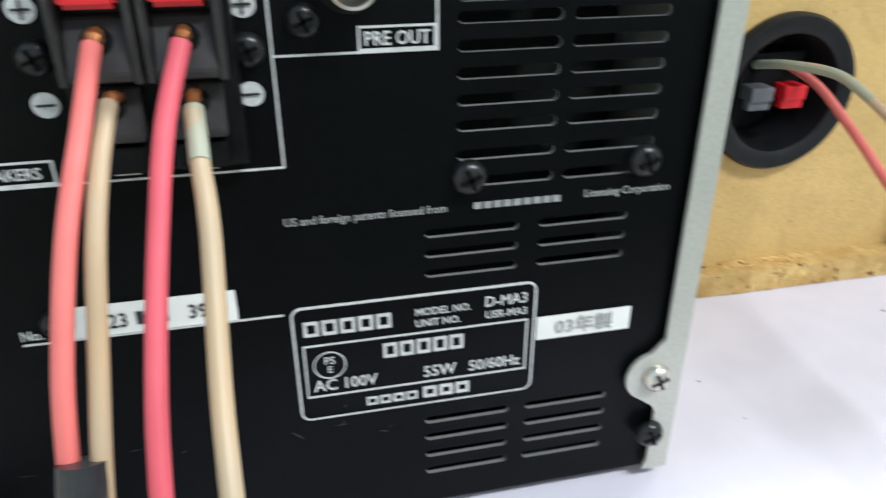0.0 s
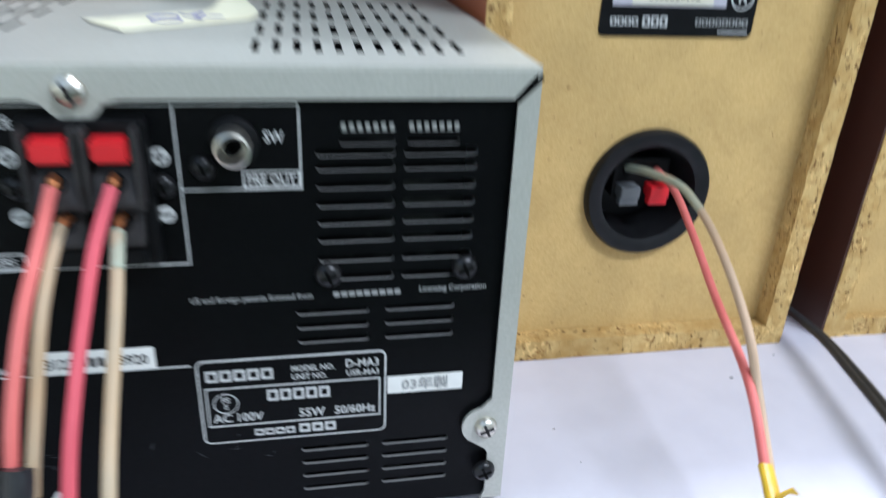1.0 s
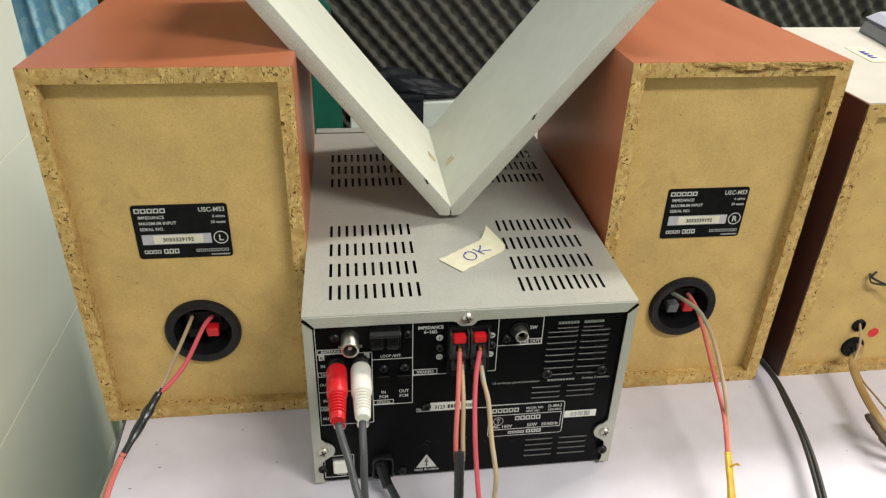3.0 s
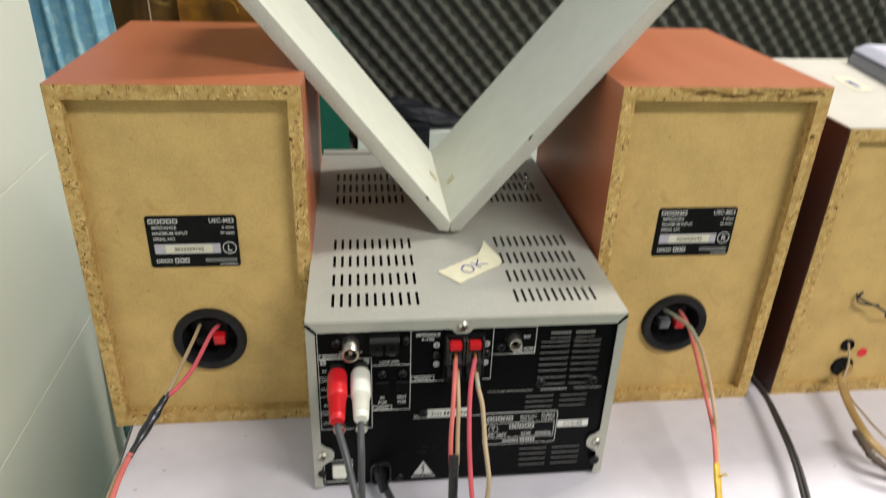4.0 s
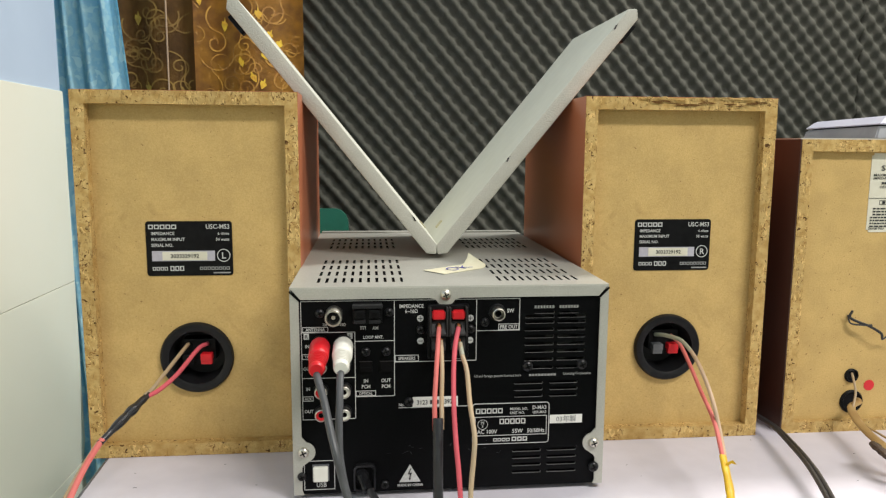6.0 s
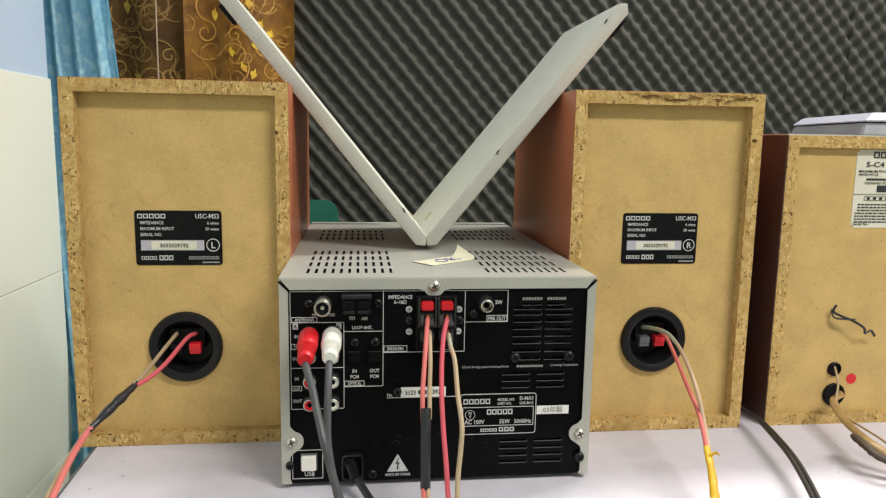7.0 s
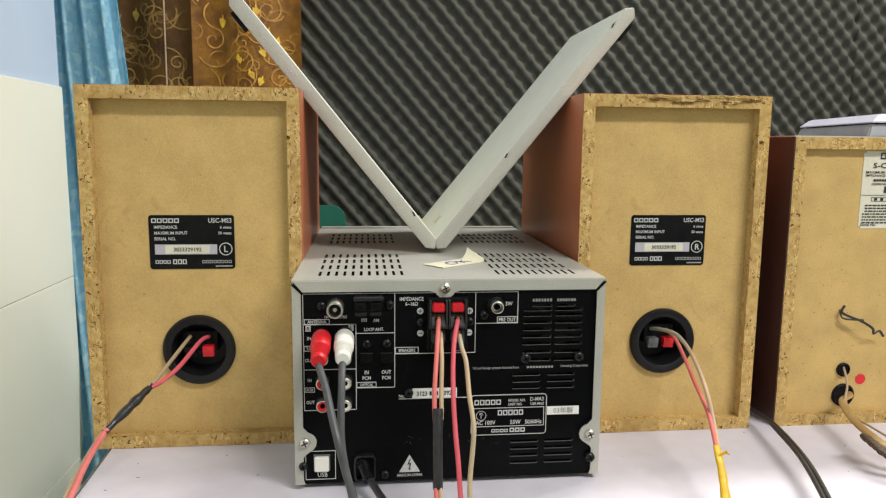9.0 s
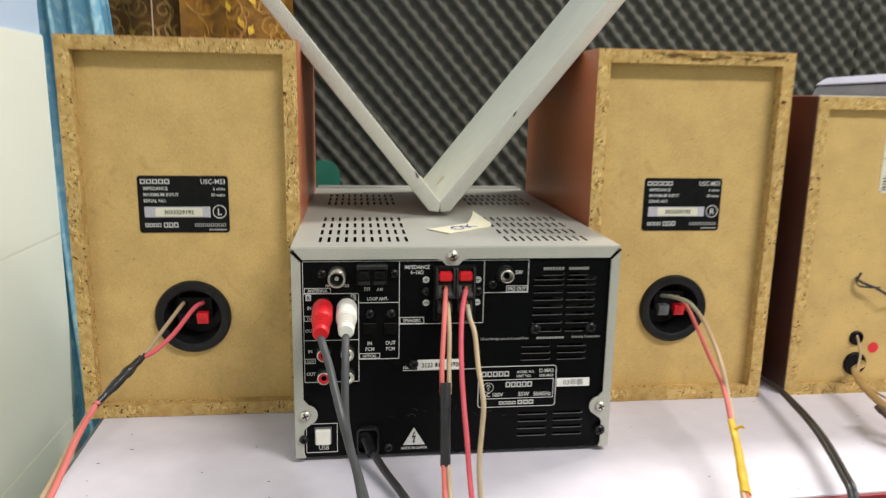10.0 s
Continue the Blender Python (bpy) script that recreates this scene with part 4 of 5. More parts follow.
for nm, x in (("R", -0.0953), ("L", -0.0672)):
    b = bars([(x - 0.0017, x + 0.0017, 0.1070, 0.1110)], M_PRINT, panel, "channel_field")
    lettering(nm, x, 0.1078, 0.0025, M_INK, b, PY - 0.0003, "CENTER")

# line of small print: the names in it stay as bars
lettering("US and foreign patents licensed from", 0.0150, 0.0786, 0.0017, M_PRINT_GREY, panel, PY, squeeze=0.88)
tagged(bars([(0.0525 + i * 0.0021, 0.0541 + i * 0.0021, 0.0786, 0.0800) for i in range(9)], M_PRINT_GREY, panel, "name_mark"), kind="stuff")
lettering("Licensing Corporation", 0.0955, 0.0790, 0.0017, M_PRINT_GREY, panel, PY, "RIGHT", squeeze=0.88)

# rating field
RX0, RX1, RZ0, RZ1 = 0.0142, 0.0672, 0.0312, 0.0602


def round_frame(x0, x1, z0, z1, r, w):
    b = bmesh.new()
    def ring(k):
        out = []
        for cx, cz, a in ((x1 - r, z1 - r, 0), (x0 + r, z1 - r, 90), (x0 + r, z0 + r, 180), (x1 - r, z0 + r, 270)):
            out += arc(cx, cz, r - k, a, a + 90, 5)
        return out
    o = [b.verts.new((x, PY, z)) for x, z in ring(0)]
    i = [b.verts.new((x, PY, z)) for x, z in ring(w)]
    n = len(o)
    for k in range(n):
        b.faces.new((o[k], o[(k + 1) % n], i[(k + 1) % n], i[k]))
    back = [b.verts.new((v.co.x, 0.0, v.co.z)) for v in o]
    for k in range(n):
        b.faces.new((o[(k + 1) % n], o[k], back[k], back[(k + 1) % n]))
    bmesh.ops.recalc_face_normals(b, faces=b.faces)
    return b


rating = part("rating_field", round_frame(RX0, RX1, RZ0, RZ1, 0.0022, 0.0005), M_PRINT, panel, "white framed rating print")
bars(outline(0.0160, 0.0655, 0.0372, 0.0508, 0.0004), M_PRINT, rating, "inner_frame")
word_mark(0.0162, 0.0352, 0.0530, 0.0566, 5, M_PRINT, rating, "maker_mark", PY, 0.0007)
word_mark(0.0326, 0.0510, 0.0453, 0.0490, 5, M_PRINT, rating, "maker_mark", PY, 0.0007)
for s, x, z, hgt, al in (("MODEL NO.", 0.0400, 0.0550, 0.0018, "LEFT"), ("UNIT NO.", 0.0400, 0.0522, 0.0018, "LEFT"), ("D-MA3", 0.0652, 0.0552, 0.0026, "RIGHT"), ("USR-MA3", 0.0652, 0.0522, 0.0019, "RIGHT"),
                        ("AC 100V", 0.0176, 0.0388, 0.0029, "LEFT"), ("55W", 0.0416, 0.0388, 0.0029, "LEFT"), ("50/60Hz", 0.0640, 0.0388, 0.0028, "RIGHT"), ("PS", 0.0213, 0.0456, 0.0019, "CENTER"), ("E", 0.0213, 0.0434, 0.0017, "CENTER")):
    lettering(s, x, z, hgt, M_PRINT, rating, PY, al, squeeze=0.88)
part("mark_ring", lathe([(0.0035, 0), (0.0035, 0.0001), (0.0032, 0.0001), (0.0032, 0)], toward((0.0213, PY + 0.0001, 0.0453), BACK), 30, closed=True), M_PRINT, rating)
word_mark(0.0285, 0.0404, 0.0331, 0.0353, 4, M_PRINT, rating, "company_mark", PY, 0.0005)
word_mark(0.0412, 0.0525, 0.0330, 0.0360, 3, M_PRINT, rating, "company_mark", PY, 0.0008)
year = bars([(0.0676, 0.0902, 0.0448, 0.0508)], M_PAPER, panel, "year_sticker", -0.0005, label="white paper sticker with the year")
lettering("03年製", 0.0789, 0.0462, 0.0033, M_PRINT_GREY, year, -0.0008, "CENTER")
serial = bars([(-0.0262, 0.0042, 0.0594, 0.0662)], M_PAPER, panel, "serial_sticker", -0.0005, label="white serial number sticker")
lettering("3123", -0.0235, 0.0610, 0.0031, M_INK, serial, -0.0008, squeeze=0.85)
lettering("3920", -0.0050, 0.0612, 0.0031, M_INK, serial, -0.0008, squeeze=0.85)
bars([(-0.0145 + i * 0.0022, -0.0131 + i * 0.0022, 0.0612, 0.0640) for i in range(3)], M_INK, serial, "digit_bars", -0.0008)

# warning triangle
b = flange([(-0.0352, 0.0065), (-0.0207, 0.0065), (-0.0280, 0.0190)], PY, PY + 0.0001)
tri = part("warning_triangle", b, M_PRINT, panel)
part("bolt_sign", flange([(-0.0276, 0.0164), (-0.0296, 0.0120), (-0.0280, 0.0122), (-0.0284, 0.0092), (-0.0290, 0.0093), (-0.0280, 0.0076), (-0.0272, 0.0096), (-0.0278, 0.0095), (-0.0266, 0.0133), (-0.0283, 0.0130), (-0.0270, 0.0162)], PY - 0.0003, PY - 0.0002), M_INK, tri)

# scratches on the paint
random.seed(5)
bm = bmesh.new()
for i in range(15):
    x, z = random.gauss(-0.030, 0.012) if i % 2 else random.uniform(-0.035, 0.042), random.gauss(0.028, 0.006)
    a, ln, wd = random.gauss(0.1, 0.5), random.uniform(0.0004, 0.0022), random.uniform(0.00006, 0.00016)
    c, s = math.cos(a), math.sin(a)
    pts = [(-ln, 0), (-ln * 0.2, -wd), (ln, wd * 0.3), (ln * 0.1, wd * 1.2)]
    bm.faces.new([bm.verts.new((x + u * c - v * s, -0.00015, z + u * s + v * c)) for u, v in pts])
tagged(part("scratches", bm, M_CABLE_GREY, panel), kind="stuff")

# sockets
for x, z in ((-0.0865, 0.1243), (-0.0418, 0.1243), (-0.0208, 0.1123), (0.0122, 0.1121), (0.0218, 0.1165), (-0.0570, 0.0980), (-0.0435, 0.0980), (0.0513, 0.0857), (0.0888, 0.0862), (-0.0450, 0.0055), (-0.0285, 0.0632), (-0.0998, 0.0142), (0.0987, 0.0135)):
    screw(amp, x, -0.0022 if abs(x) > 0.095 else 0.0, z, 0.0036 if x > 0.05 else 0.0030, M_SCREW, label="black panel screw")
for x, z in ((-0.0212, 0.1198), (-0.0210, 0.1046), (0.0122, 0.1195), (0.0120, 0.1045)):
    sign = part("pole_sign", lathe([(0.0022, 0), (0.0022, 0.0001), (0, 0.0001)], toward((x, PY + 0.0001, z), BACK), 24), M_PRINT, panel)
    bars([(x - 0.0015, x + 0.0015, z - 0.0002, z + 0.0002)] + ([(x - 0.0002, x + 0.0002, z - 0.0015, z + 0.0015)] if z > 0.11 else []), M_INK, sign, "sign_mark", PY - 0.0003)

fm = part("antenna_socket", lathe([(0.0055, 0.0), (0.0055, 0.0130), (0.0052, 0.0137), (0.0042, 0.0137), (0.0040, 0.004), (0, 0.004)], toward((-0.0772, 0, 0.1238), BACK), 32), M_CHROME, amp, "nickel coaxial antenna socket", True)
part("insulator", lathe([(0.0039, 0.0108), (0.0022, 0.0110), (0.0012, 0.0095), (0, 0.0095)], toward((-0.0772, 0, 0.1238), BACK), 24), M_BLACK, fm)
part("centre_contact", lathe([(0.0013, 0.0096), (0.0013, 0.0114), (0.0007, 0.0114), (0.0006, 0.010), (0, 0.010)], toward((-0.0772, 0, 0.1238), BACK), 16), M_CHROME, fm)

loop = part("loop_terminal", boxed(-0.0650, -0.0462, -0.0065, 0.0005, 0.1182, 0.1312, 0.0008), M_BLACK, amp, "black push terminal for the loop aerial")
part("hood", boxed(-0.0652, -0.0460, -0.0105, -0.0060, 0.1290, 0.1314, 0.0006), M_LOOP, loop)
for x in (-0.0605, -0.0510):
    part("push_tab", boxed(x - 0.0034, x + 0.0034, -0.0095, -0.006, 0.1225, 0.1280, 0.0008), M_BLACK, loop)
    part("wire_slot", boxed(x - 0.0016, x + 0.0016, -0.0098, -0.0092, 0.1240, 0.1262), M_DARK, loop)
    part("step", boxed(x - 0.0036, x + 0.0036, -0.0080, -0.006, 0.1186, 0.1212, 0.0006), M_LOOP, loop)


def wedge(x0, x1, prof):
    """A moulded funnel piece: the outline (y, z) carried from x0 to x1."""
    b = bmesh.new()
    ra = [b.verts.new((x0, y, z)) for y, z in prof]
    rb = [b.verts.new((x1, y, z)) for y, z in prof]
    b.faces.new(ra)
    b.faces.new(rb[::-1])
    for k in range(len(prof)):
        b.faces.new((ra[k - 1], ra[k], rb[k], rb[k - 1]))
    bmesh.ops.recalc_face_normals(b, faces=b.faces)
    bmesh.ops.bevel(b, geom=b.edges[:], offset=0.0003, segments=1, affect="EDGES")
    return b


out_block = part("speaker_terminal", boxed(-0.0165, 0.0105, -0.0040, 0.0005, 0.0930, 0.1295, 0.0008), M_BLACK, amp, "black push terminal with red tabs")
for x in (-0.0096, 0.0032):
    bm = flange([(x - 0.0043, 0.1206), (x + 0.0043, 0.1206), (x + 0.0043, 0.1264), (x - 0.0043, 0.1264)], -0.0092, -0.0040)
    bmesh.ops.bevel(bm, geom=bm.edges[:], offset=0.0008, segments=2, affect="EDGES")
    part("push_tab", bm, M_RED, out_block, "red push tab")
    for k in (-1, 1):
        part("side_fin", flange([(x + k * 0.0060, 0.1285), (x + k * 0.0060, 0.1095), (x + k * 0.0049, 0.1095), (x + k * 0.0049, 0.1285)], -0.0098, -0.0040), M_TERM, out_block)
    part("upper_funnel", wedge(x - 0.0048, x + 0.0048, [(-0.0040, 0.1196), (-0.0056, 0.1190), (-0.0098, 0.1112), (-0.0098, 0.1098), (-0.0040, 0.1098)]), M_TERM, out_block)
    part("lower_funnel", wedge(x - 0.0046, x + 0.0046, [(-0.0040, 0.1084), (-0.0056, 0.1082), (-0.0088, 0.1010), (-0.0088, 0.0998), (-0.0040, 0.0998)]), M_TERM, out_block)
    part("lower_tab", boxed(x - 0.0044, x + 0.0044, -0.0075, -0.0040, 0.0940, 0.0988, 0.0008), M_BLACK, out_block)
    for z, y in ((0.1158, -0.0074), (0.1056, -0.0069)):
        part("wire_hole", lathe([(0.0024, 0), (0.0020, 0.0004), (0, 0.0004)], toward((x, y, z), (0, -0.88, 0.47)), 16), M_DARK, out_block)
    part("blade", boxed(x - 0.002, x + 0.002, -0.0052, -0.004, 0.0932, 0.0938), M_BARE, out_block)


def phono_socket(x, z, ring_mat, label):
    m = toward((x, 0, z), BACK)
    so = part("phono_socket", lathe([(0.0050, 0), (0.0050, 0.0016), (0.0042, 0.0020), (0.0042, 0)], m, 28), M_BLACK, amp, label, True)
    part("metal_sleeve", lathe([(0.0041, 0.0), (0.0041, 0.0072), (0.0036, 0.0075), (0.0033, 0.0068)], m, 28), M_CHROME, so, "", True)
    part("insulator", lathe([(0.0033, 0.0066), (0.0018, 0.0064), (0.0016, 0.002), (0, 0.002)], m, 24), ring_mat, so)
    part("bore", lathe([(0.0017, 0.0060), (0.0013, 0.0060), (0.0010, 0.0030), (0, 0.0030)], m, 16), M_DARK, so)


for z in (0.1050, 0.0895, 0.0728, 0.0575):
    phono_socket(-0.0862, z, M_RED, "red phono socket")
    phono_socket(-0.0712, z, M_WHITE, "white phono socket")
m = toward((0.0298, 0, 0.1232), BACK)
sw = part("subwoofer_socket", lathe([(0.0042, 0), (0.0042, 0.0085), (0.0036, 0.0088), (0.0032, 0.0080), (0.0032, 0.003), (0, 0.003)], m, 32), M_CHROME, amp, "nickel subwoofer phono socket", True)
part("collar", lathe([(0.0058, 0), (0.0058, 0.0015), (0.0046, 0.0022), (0.0042, 0.0022)], m, 32), M_BLACK, sw, "", True)
part("bore", lathe([(0.0022, 0.0060), (0.0014, 0.0060), (0.0012, 0.0035), (0, 0.0035)], m, 20), M_DARK, sw)
for x in (-0.0570, -0.0437):
    op = part("optical_socket", boxed(x - 0.0042, x + 0.0042, -0.0012, 0.0005, 0.0838, 0.0918, 0.0005), M_DARK, amp, "black optical socket with shutter")
    part("shutter", boxed(x - 0.0034, x + 0.0034, -0.0017, -0.0010, 0.0846, 0.0876, 0.0004), M_DARK, op)
    part("hinge_line", boxed(x - 0.0042, x + 0.0042, -0.0015, -0.0011, 0.0914, 0.0918), M_TERM, op)

bars(outline(-0.0985, -0.0782, 0.0035, 0.0240, 0.00042), M_PRINT, panel, "usb_frame")
usb = part("usb_socket", boxed(-0.0930, -0.0820, -0.0014, 0.0005, 0.0098, 0.0214, 0.0004), M_GREY_PL, amp, "square socket filled by a white cover")
part("dust_cover", boxed(-0.0924, -0.0826, -0.0042, -0.0012, 0.0104, 0.0208, 0.0010), M_WHITE, usb, "white dust cover")


def rounded(x0, x1, z0, z1, r):
    out = []
    for cx, cz, a in ((x1 - r, z1 - r, 0), (x0 + r, z1 - r, 90), (x0 + r, z0 + r, 180), (x1 - r, z0 + r, 270)):
        out += arc(cx, cz, r, a, a + 90, 6)
    return out


def collar(loops):
    """A moulded collar through several rounded outlines, each at its own y."""
    b = bmesh.new()
    rings = [[b.verts.new((x, y, z)) for x, z in pts] for pts, y in loops]
    for p, q in zip(rings, rings[1:]):
        for k in range(len(p)):
            b.faces.new((p[k], p[(k + 1) % len(p)], q[(k + 1) % len(p)], q[k]))
    b.faces.new(rings[-1])
    bmesh.ops.recalc_face_normals(b, faces=b.faces)
    return b


ac = part("mains_inlet", collar([(rounded(-0.0664, -0.0506, 0.0020, 0.0215, 0.0038), 0.0), (rounded(-0.0664, -0.0506, 0.0020, 0.0215, 0.0038), -0.0030), (rounded(-0.0658, -0.0512, 0.0026, 0.0209, 0.0034), -0.0040),
                                 (rounded(-0.0646, -0.0524, 0.0038, 0.0197, 0.0026), -0.0040), (rounded(-0.0640, -0.0530, 0.0044, 0.0191, 0.0022), -0.0030), (rounded(-0.0638, -0.0532, 0.0046, 0.0189, 0.0020), -0.0006)]), M_GLOSS, amp, "glossy black rounded cord grommet", True)
part("cord_bore", boxed(-0.0636, -0.0534, -0.0012, -0.0004, 0.0048, 0.0187, 0.0002), M_DARK, ac)
part("strain_relief", tube([(-0.0602, -0.0010, 0.0150), (-0.0592, -0.0070, 0.0138), (-0.0560, -0.0180, 0.0098)], (0.0050, 0.0036), 6, 14, flat=0.8, wob=0.15), M_GLOSS, ac, "moulded cord exit")
for bx in (-0.0600, -0.0570):
    part("mould_seam", boxed(bx - 0.0002, bx + 0.0002, -0.0043, -0.0039, 0.0198 if bx < -0.058 else 0.0022, 0.0213 if bx < -0.058 else 0.0036), M_DARK, ac)

# ---- masking tape with a pen mark ----
tape = thing("masking_tape", "torn strip of cream masking tape marked in blue pen", "tape")
TM = Matrix.Translation((0.0108, 0.0640, AT + 0.0003)) @ Matrix.Rotation(radians(37), 4, "Z")
bm = bmesh.new()
n = 30
lo, hi = [], []
for i in range(n + 1):
    u = i / n
    x = -0.0240 + 0.0475 * u
    curl = max(0, (u - 0.84) / 0.16) ** 2
    w = 0.0108 + 0.0007 * noise.noise(Vector((u * 9, 1, 0))) + (0.0007 * noise.noise(Vector((u * 31, 7, 0))) if i % 2 else 0.0)
    je = 0.0020 * noise.noise(Vector((u * 40 + 0.5, 3, 0))) if i in (0, n) else 0
    lo.append(bm.verts.new(TM @ Vector((x + je, -w + 0.004 * curl, 0.0003 + 0.002 * curl))))
    hi.append(bm.verts.new(TM @ Vector((x - 0.001 + je * 2 + 0.004 * curl, w + 0.003 * curl, 0.0003 + 0.008 * curl))))
for i in range(n):
    bm.faces.new((lo[i], lo[i + 1], hi[i + 1], hi[i]))
for row in (lo, hi):
    low = [bm.verts.new(v.co - Vector((0, 0, 0.0004))) for v in row]
    for i in range(n):
        bm.faces.new((row[i], row[i + 1], low[i + 1], low[i]))
part("strip", bm, M_TAPE, tape, "", True)


def pen(pts):
    part("pen_mark", tube([TM @ Vector((x, y, 0.0006)) for x, y in pts], 0.00042, 6, 6, flat=0.4), M_INK_BLUE, tape)


pen([(-0.0040, 0.0046), (-0.0082, 0.0030), (-0.0098, -0.0016), (-0.0076, -0.0052), (-0.0030, -0.0044), (-0.0004, -0.0002), (-0.0014, 0.0040), (-0.0052, 0.0052)])
pen([(0.0030, 0.0050), (0.0034, 0.0000), (0.0040, -0.0050)])
pen([(0.0108, 0.0052), (0.0072, 0.0020), (0.0036, -0.0002), (0.0078, -0.0018), (0.0120, -0.0044)])


# ---- loudspeaker grilles leaning as a V ----
def grille(side, label):
    ang = radians(51.0)
    d = Vector((side * math.cos(ang), 0, math.sin(ang)))
    nrm = Vector((-side * math.sin(ang), 0, math.cos(ang)))
    L, W, T = 0.252, 0.158, 0.0112
    base = Vector((-0.0030 if side > 0 else 0.0038, 0.115, 0.1492))
    g = thing("speaker_grille", label, "speaker grille", "pair of grilles leaning as a V", at=tuple(base))
    fm4 = Matrix(((d.x, 0, nrm.x, 0), (d.y, 1, nrm.y, 0), (d.z, 0, nrm.z, 0), (0, 0, 0, 1)))
    t0, t1 = -T + 0.0, 0.0
    bm = bmesh.new()
    box(bm, 0, L, 0.0, W, t0, t1)
    es = [e for e in bm.edges if abs((e.verts[0].co - e.verts[1].co).normalized().y) > 0.9]
    bmesh.ops.bevel(bm, geom=es, offset=0.0050, segments=1, profile=0.5, affect="EDGES")
    es = [e for e in bm.edges if abs((e.verts[0].co - e.verts[1].co).normalized().y) < 0.1 and e.is_manifold and e.calc_face_angle(0) > 0.8]
    bmesh.ops.bevel(bm, geom=es, offset=0.0012, segments=2, profile=0.5, affect="EDGES")
    for f in bm.faces:
        f.material_index = 1 if abs(f.normal.y) > 0.5 else 0
    bm.transform(fm4)
    bmesh.ops.recalc_face_normals(bm, faces=bm.faces)
    part("grille_frame", bm, [M_GRILLE, M_GRILLE_EDGE], g, "", True)
    for u, v in (((0.018, 0.0648),) if side > 0 else ((0.016, 0.076),)):
        b2 = boxed(u - 0.0042, u + 0.0042, v - 0.0036, v + 0.0036, -0.0005, 0.0011, 0.0005)
        b2.transform(fm4)
        part("peg_socket", b2, M_PEG, g, "small yellowed peg socket")
    for u, mk, lb in (((0.034, M_TERM, "dark chipped dent"),) if side < 0 else ((0.0955, M_TERM, "dark chipped dent"), (L - 0.021, M_TERM, "dark chipped dent"))):
        b2 = bmesh.new()
        for q in range(3):
            box(b2, u - 0.0028 + q * 0.0017, u - 0.0008 + q * 0.0017, -0.0005, 0.001, -0.0020 + 0.0005 * q, -0.0008 + 0.0005 * (q % 2), 0.0002)
        b2.transform(fm4)
        part("chip_mark", b2, mk, g, lb)
    b2 = boxed(L - 0.026, L - 0.009, 0.004, 0.012, t0 - 0.0035, t0 + 0.001, 0.001)
    b2.transform(fm4)
    part("rubber_bumper", b2, M_BLACK, g, "black rubber bumper")
    return g


grille(-1, "pale grey speaker grille frame leaning outward, bright upper face")
grille(1, "pale grey speaker grille frame leaning outward, textured rim")


# ---- third loudspeaker with a tray on it ----
other = thing("compact_speaker", "walnut vinyl speaker with tan back and paper rating label", "loudspeaker", at=(0.395, 0.2, 0))
PX0, PX1, PY0, PH = 0.2850, 0.5050, 0.080, 0.2405
for a in (PX0, PX1 - 0.001):
    part("side_panel", under(other, boxed(a, a + 0.001, PY0 + 0.0005, 0.30, TZ, PH - 0.001)), M_VINYL_DARK, other, "dark walnut vinyl panel")
part("top_skin", under(other, boxed(PX0, PX1, PY0 + 0.0005, 0.30, PH - 0.001, PH)), M_TOP_CREAM, other, "pale scuffed top")
part("rear_rim", under(other, worn_rim(PX0 + 0.001, PX1 - 0.001, PY0, PY0 + 0.02, TZ, PH - 0.001, 0.0095, 31.0)), M_CHIP, other, "raw chipboard rim")
part("back_board", under(other, boxed(PX0 + 0.008, PX1 - 0.008, PY0 + 0.0050, PY0 + 0.015, 0.005, PH - 0.008)), M_MDF, other, "tan fibreboard back")
part("front_baffle", under(other, boxed(PX0 + 0.001, PX1 - 0.001, 0.285, 0.299, TZ + 0.001, PH - 0.0015)), M_VINYL_DARK, other)
BY = PY0 + 0.0050
n_before = set(bpy.data.objects)
bm = boxed(0.3490, 0.4430, BY - 0.0004, BY, 0.1650, 0.2290)
es = [e for e in bm.edges if abs((e.verts[0].co - e.verts[1].co).normalized().y) > 0.9]
bmesh.ops.bevel(bm, geom=es, offset=0.002, segments=3, affect="EDGES")
lab = part("rating_label", bm, M_CREAM_PAPER, other, "cream paper rating label")
LY = BY - 0.0008
word_mark(0.3630, 0.3930, 0.2222, 0.2275, 5, M_INK, lab, "maker_mark", LY, 0.0011)
lettering("S-C4", 0.3575, 0.2150, 0.0042, M_INK, lab, LY, squeeze=1.35)
for s, x, z, hgt in (("MAXIMUM POWER", 0.3515, 0.2105, 0.0020), ("IMPEDANCE", 0.3515, 0.2080, 0.0018), ("DESIGNED BY", 0.3575, 0.2010, 0.0018), ("Serial No.", 0.3505, 0.1672, 0.0020)):
    lettering(s, x, z, hgt, M_INK, lab, LY, squeeze=1.25)
bars([(0.3590 + i * 0.0024, 0.3609 + i * 0.0024, 0.2040, 0.2058) for i in range(9)], M_INK, lab, "name_bars", LY)
bars([(0.3490, 0.4430, 0.1925, 0.1928)], M_INK, lab, "divider", LY)
bars([(0.3690, 0.3900, 0.1945, 0.2000)], M_INK, lab, "dark_field", LY)
bars(outline(0.3585, 0.4100, 0.1875, 0.1910, 0.0003), M_INK, lab, "notice_frame", LY)
bars([(0.3610 + i * 0.0055, 0.3636 + i * 0.0055, 0.1882, 0.1903) for i in range(8)], M_INK, lab, "notice_bars", LY)
random.seed(11)
rows = []
for j in range(7):
    x = 0.3535 if j < 3 else 0.3515
    z = 0.1848 - j * 0.0024
    while x < 0.438:
        w = random.uniform(0.0008, 0.004)
        rows.append((x, min(x + w, 0.4395), z - 0.0011, z))
        x += w + 0.0008
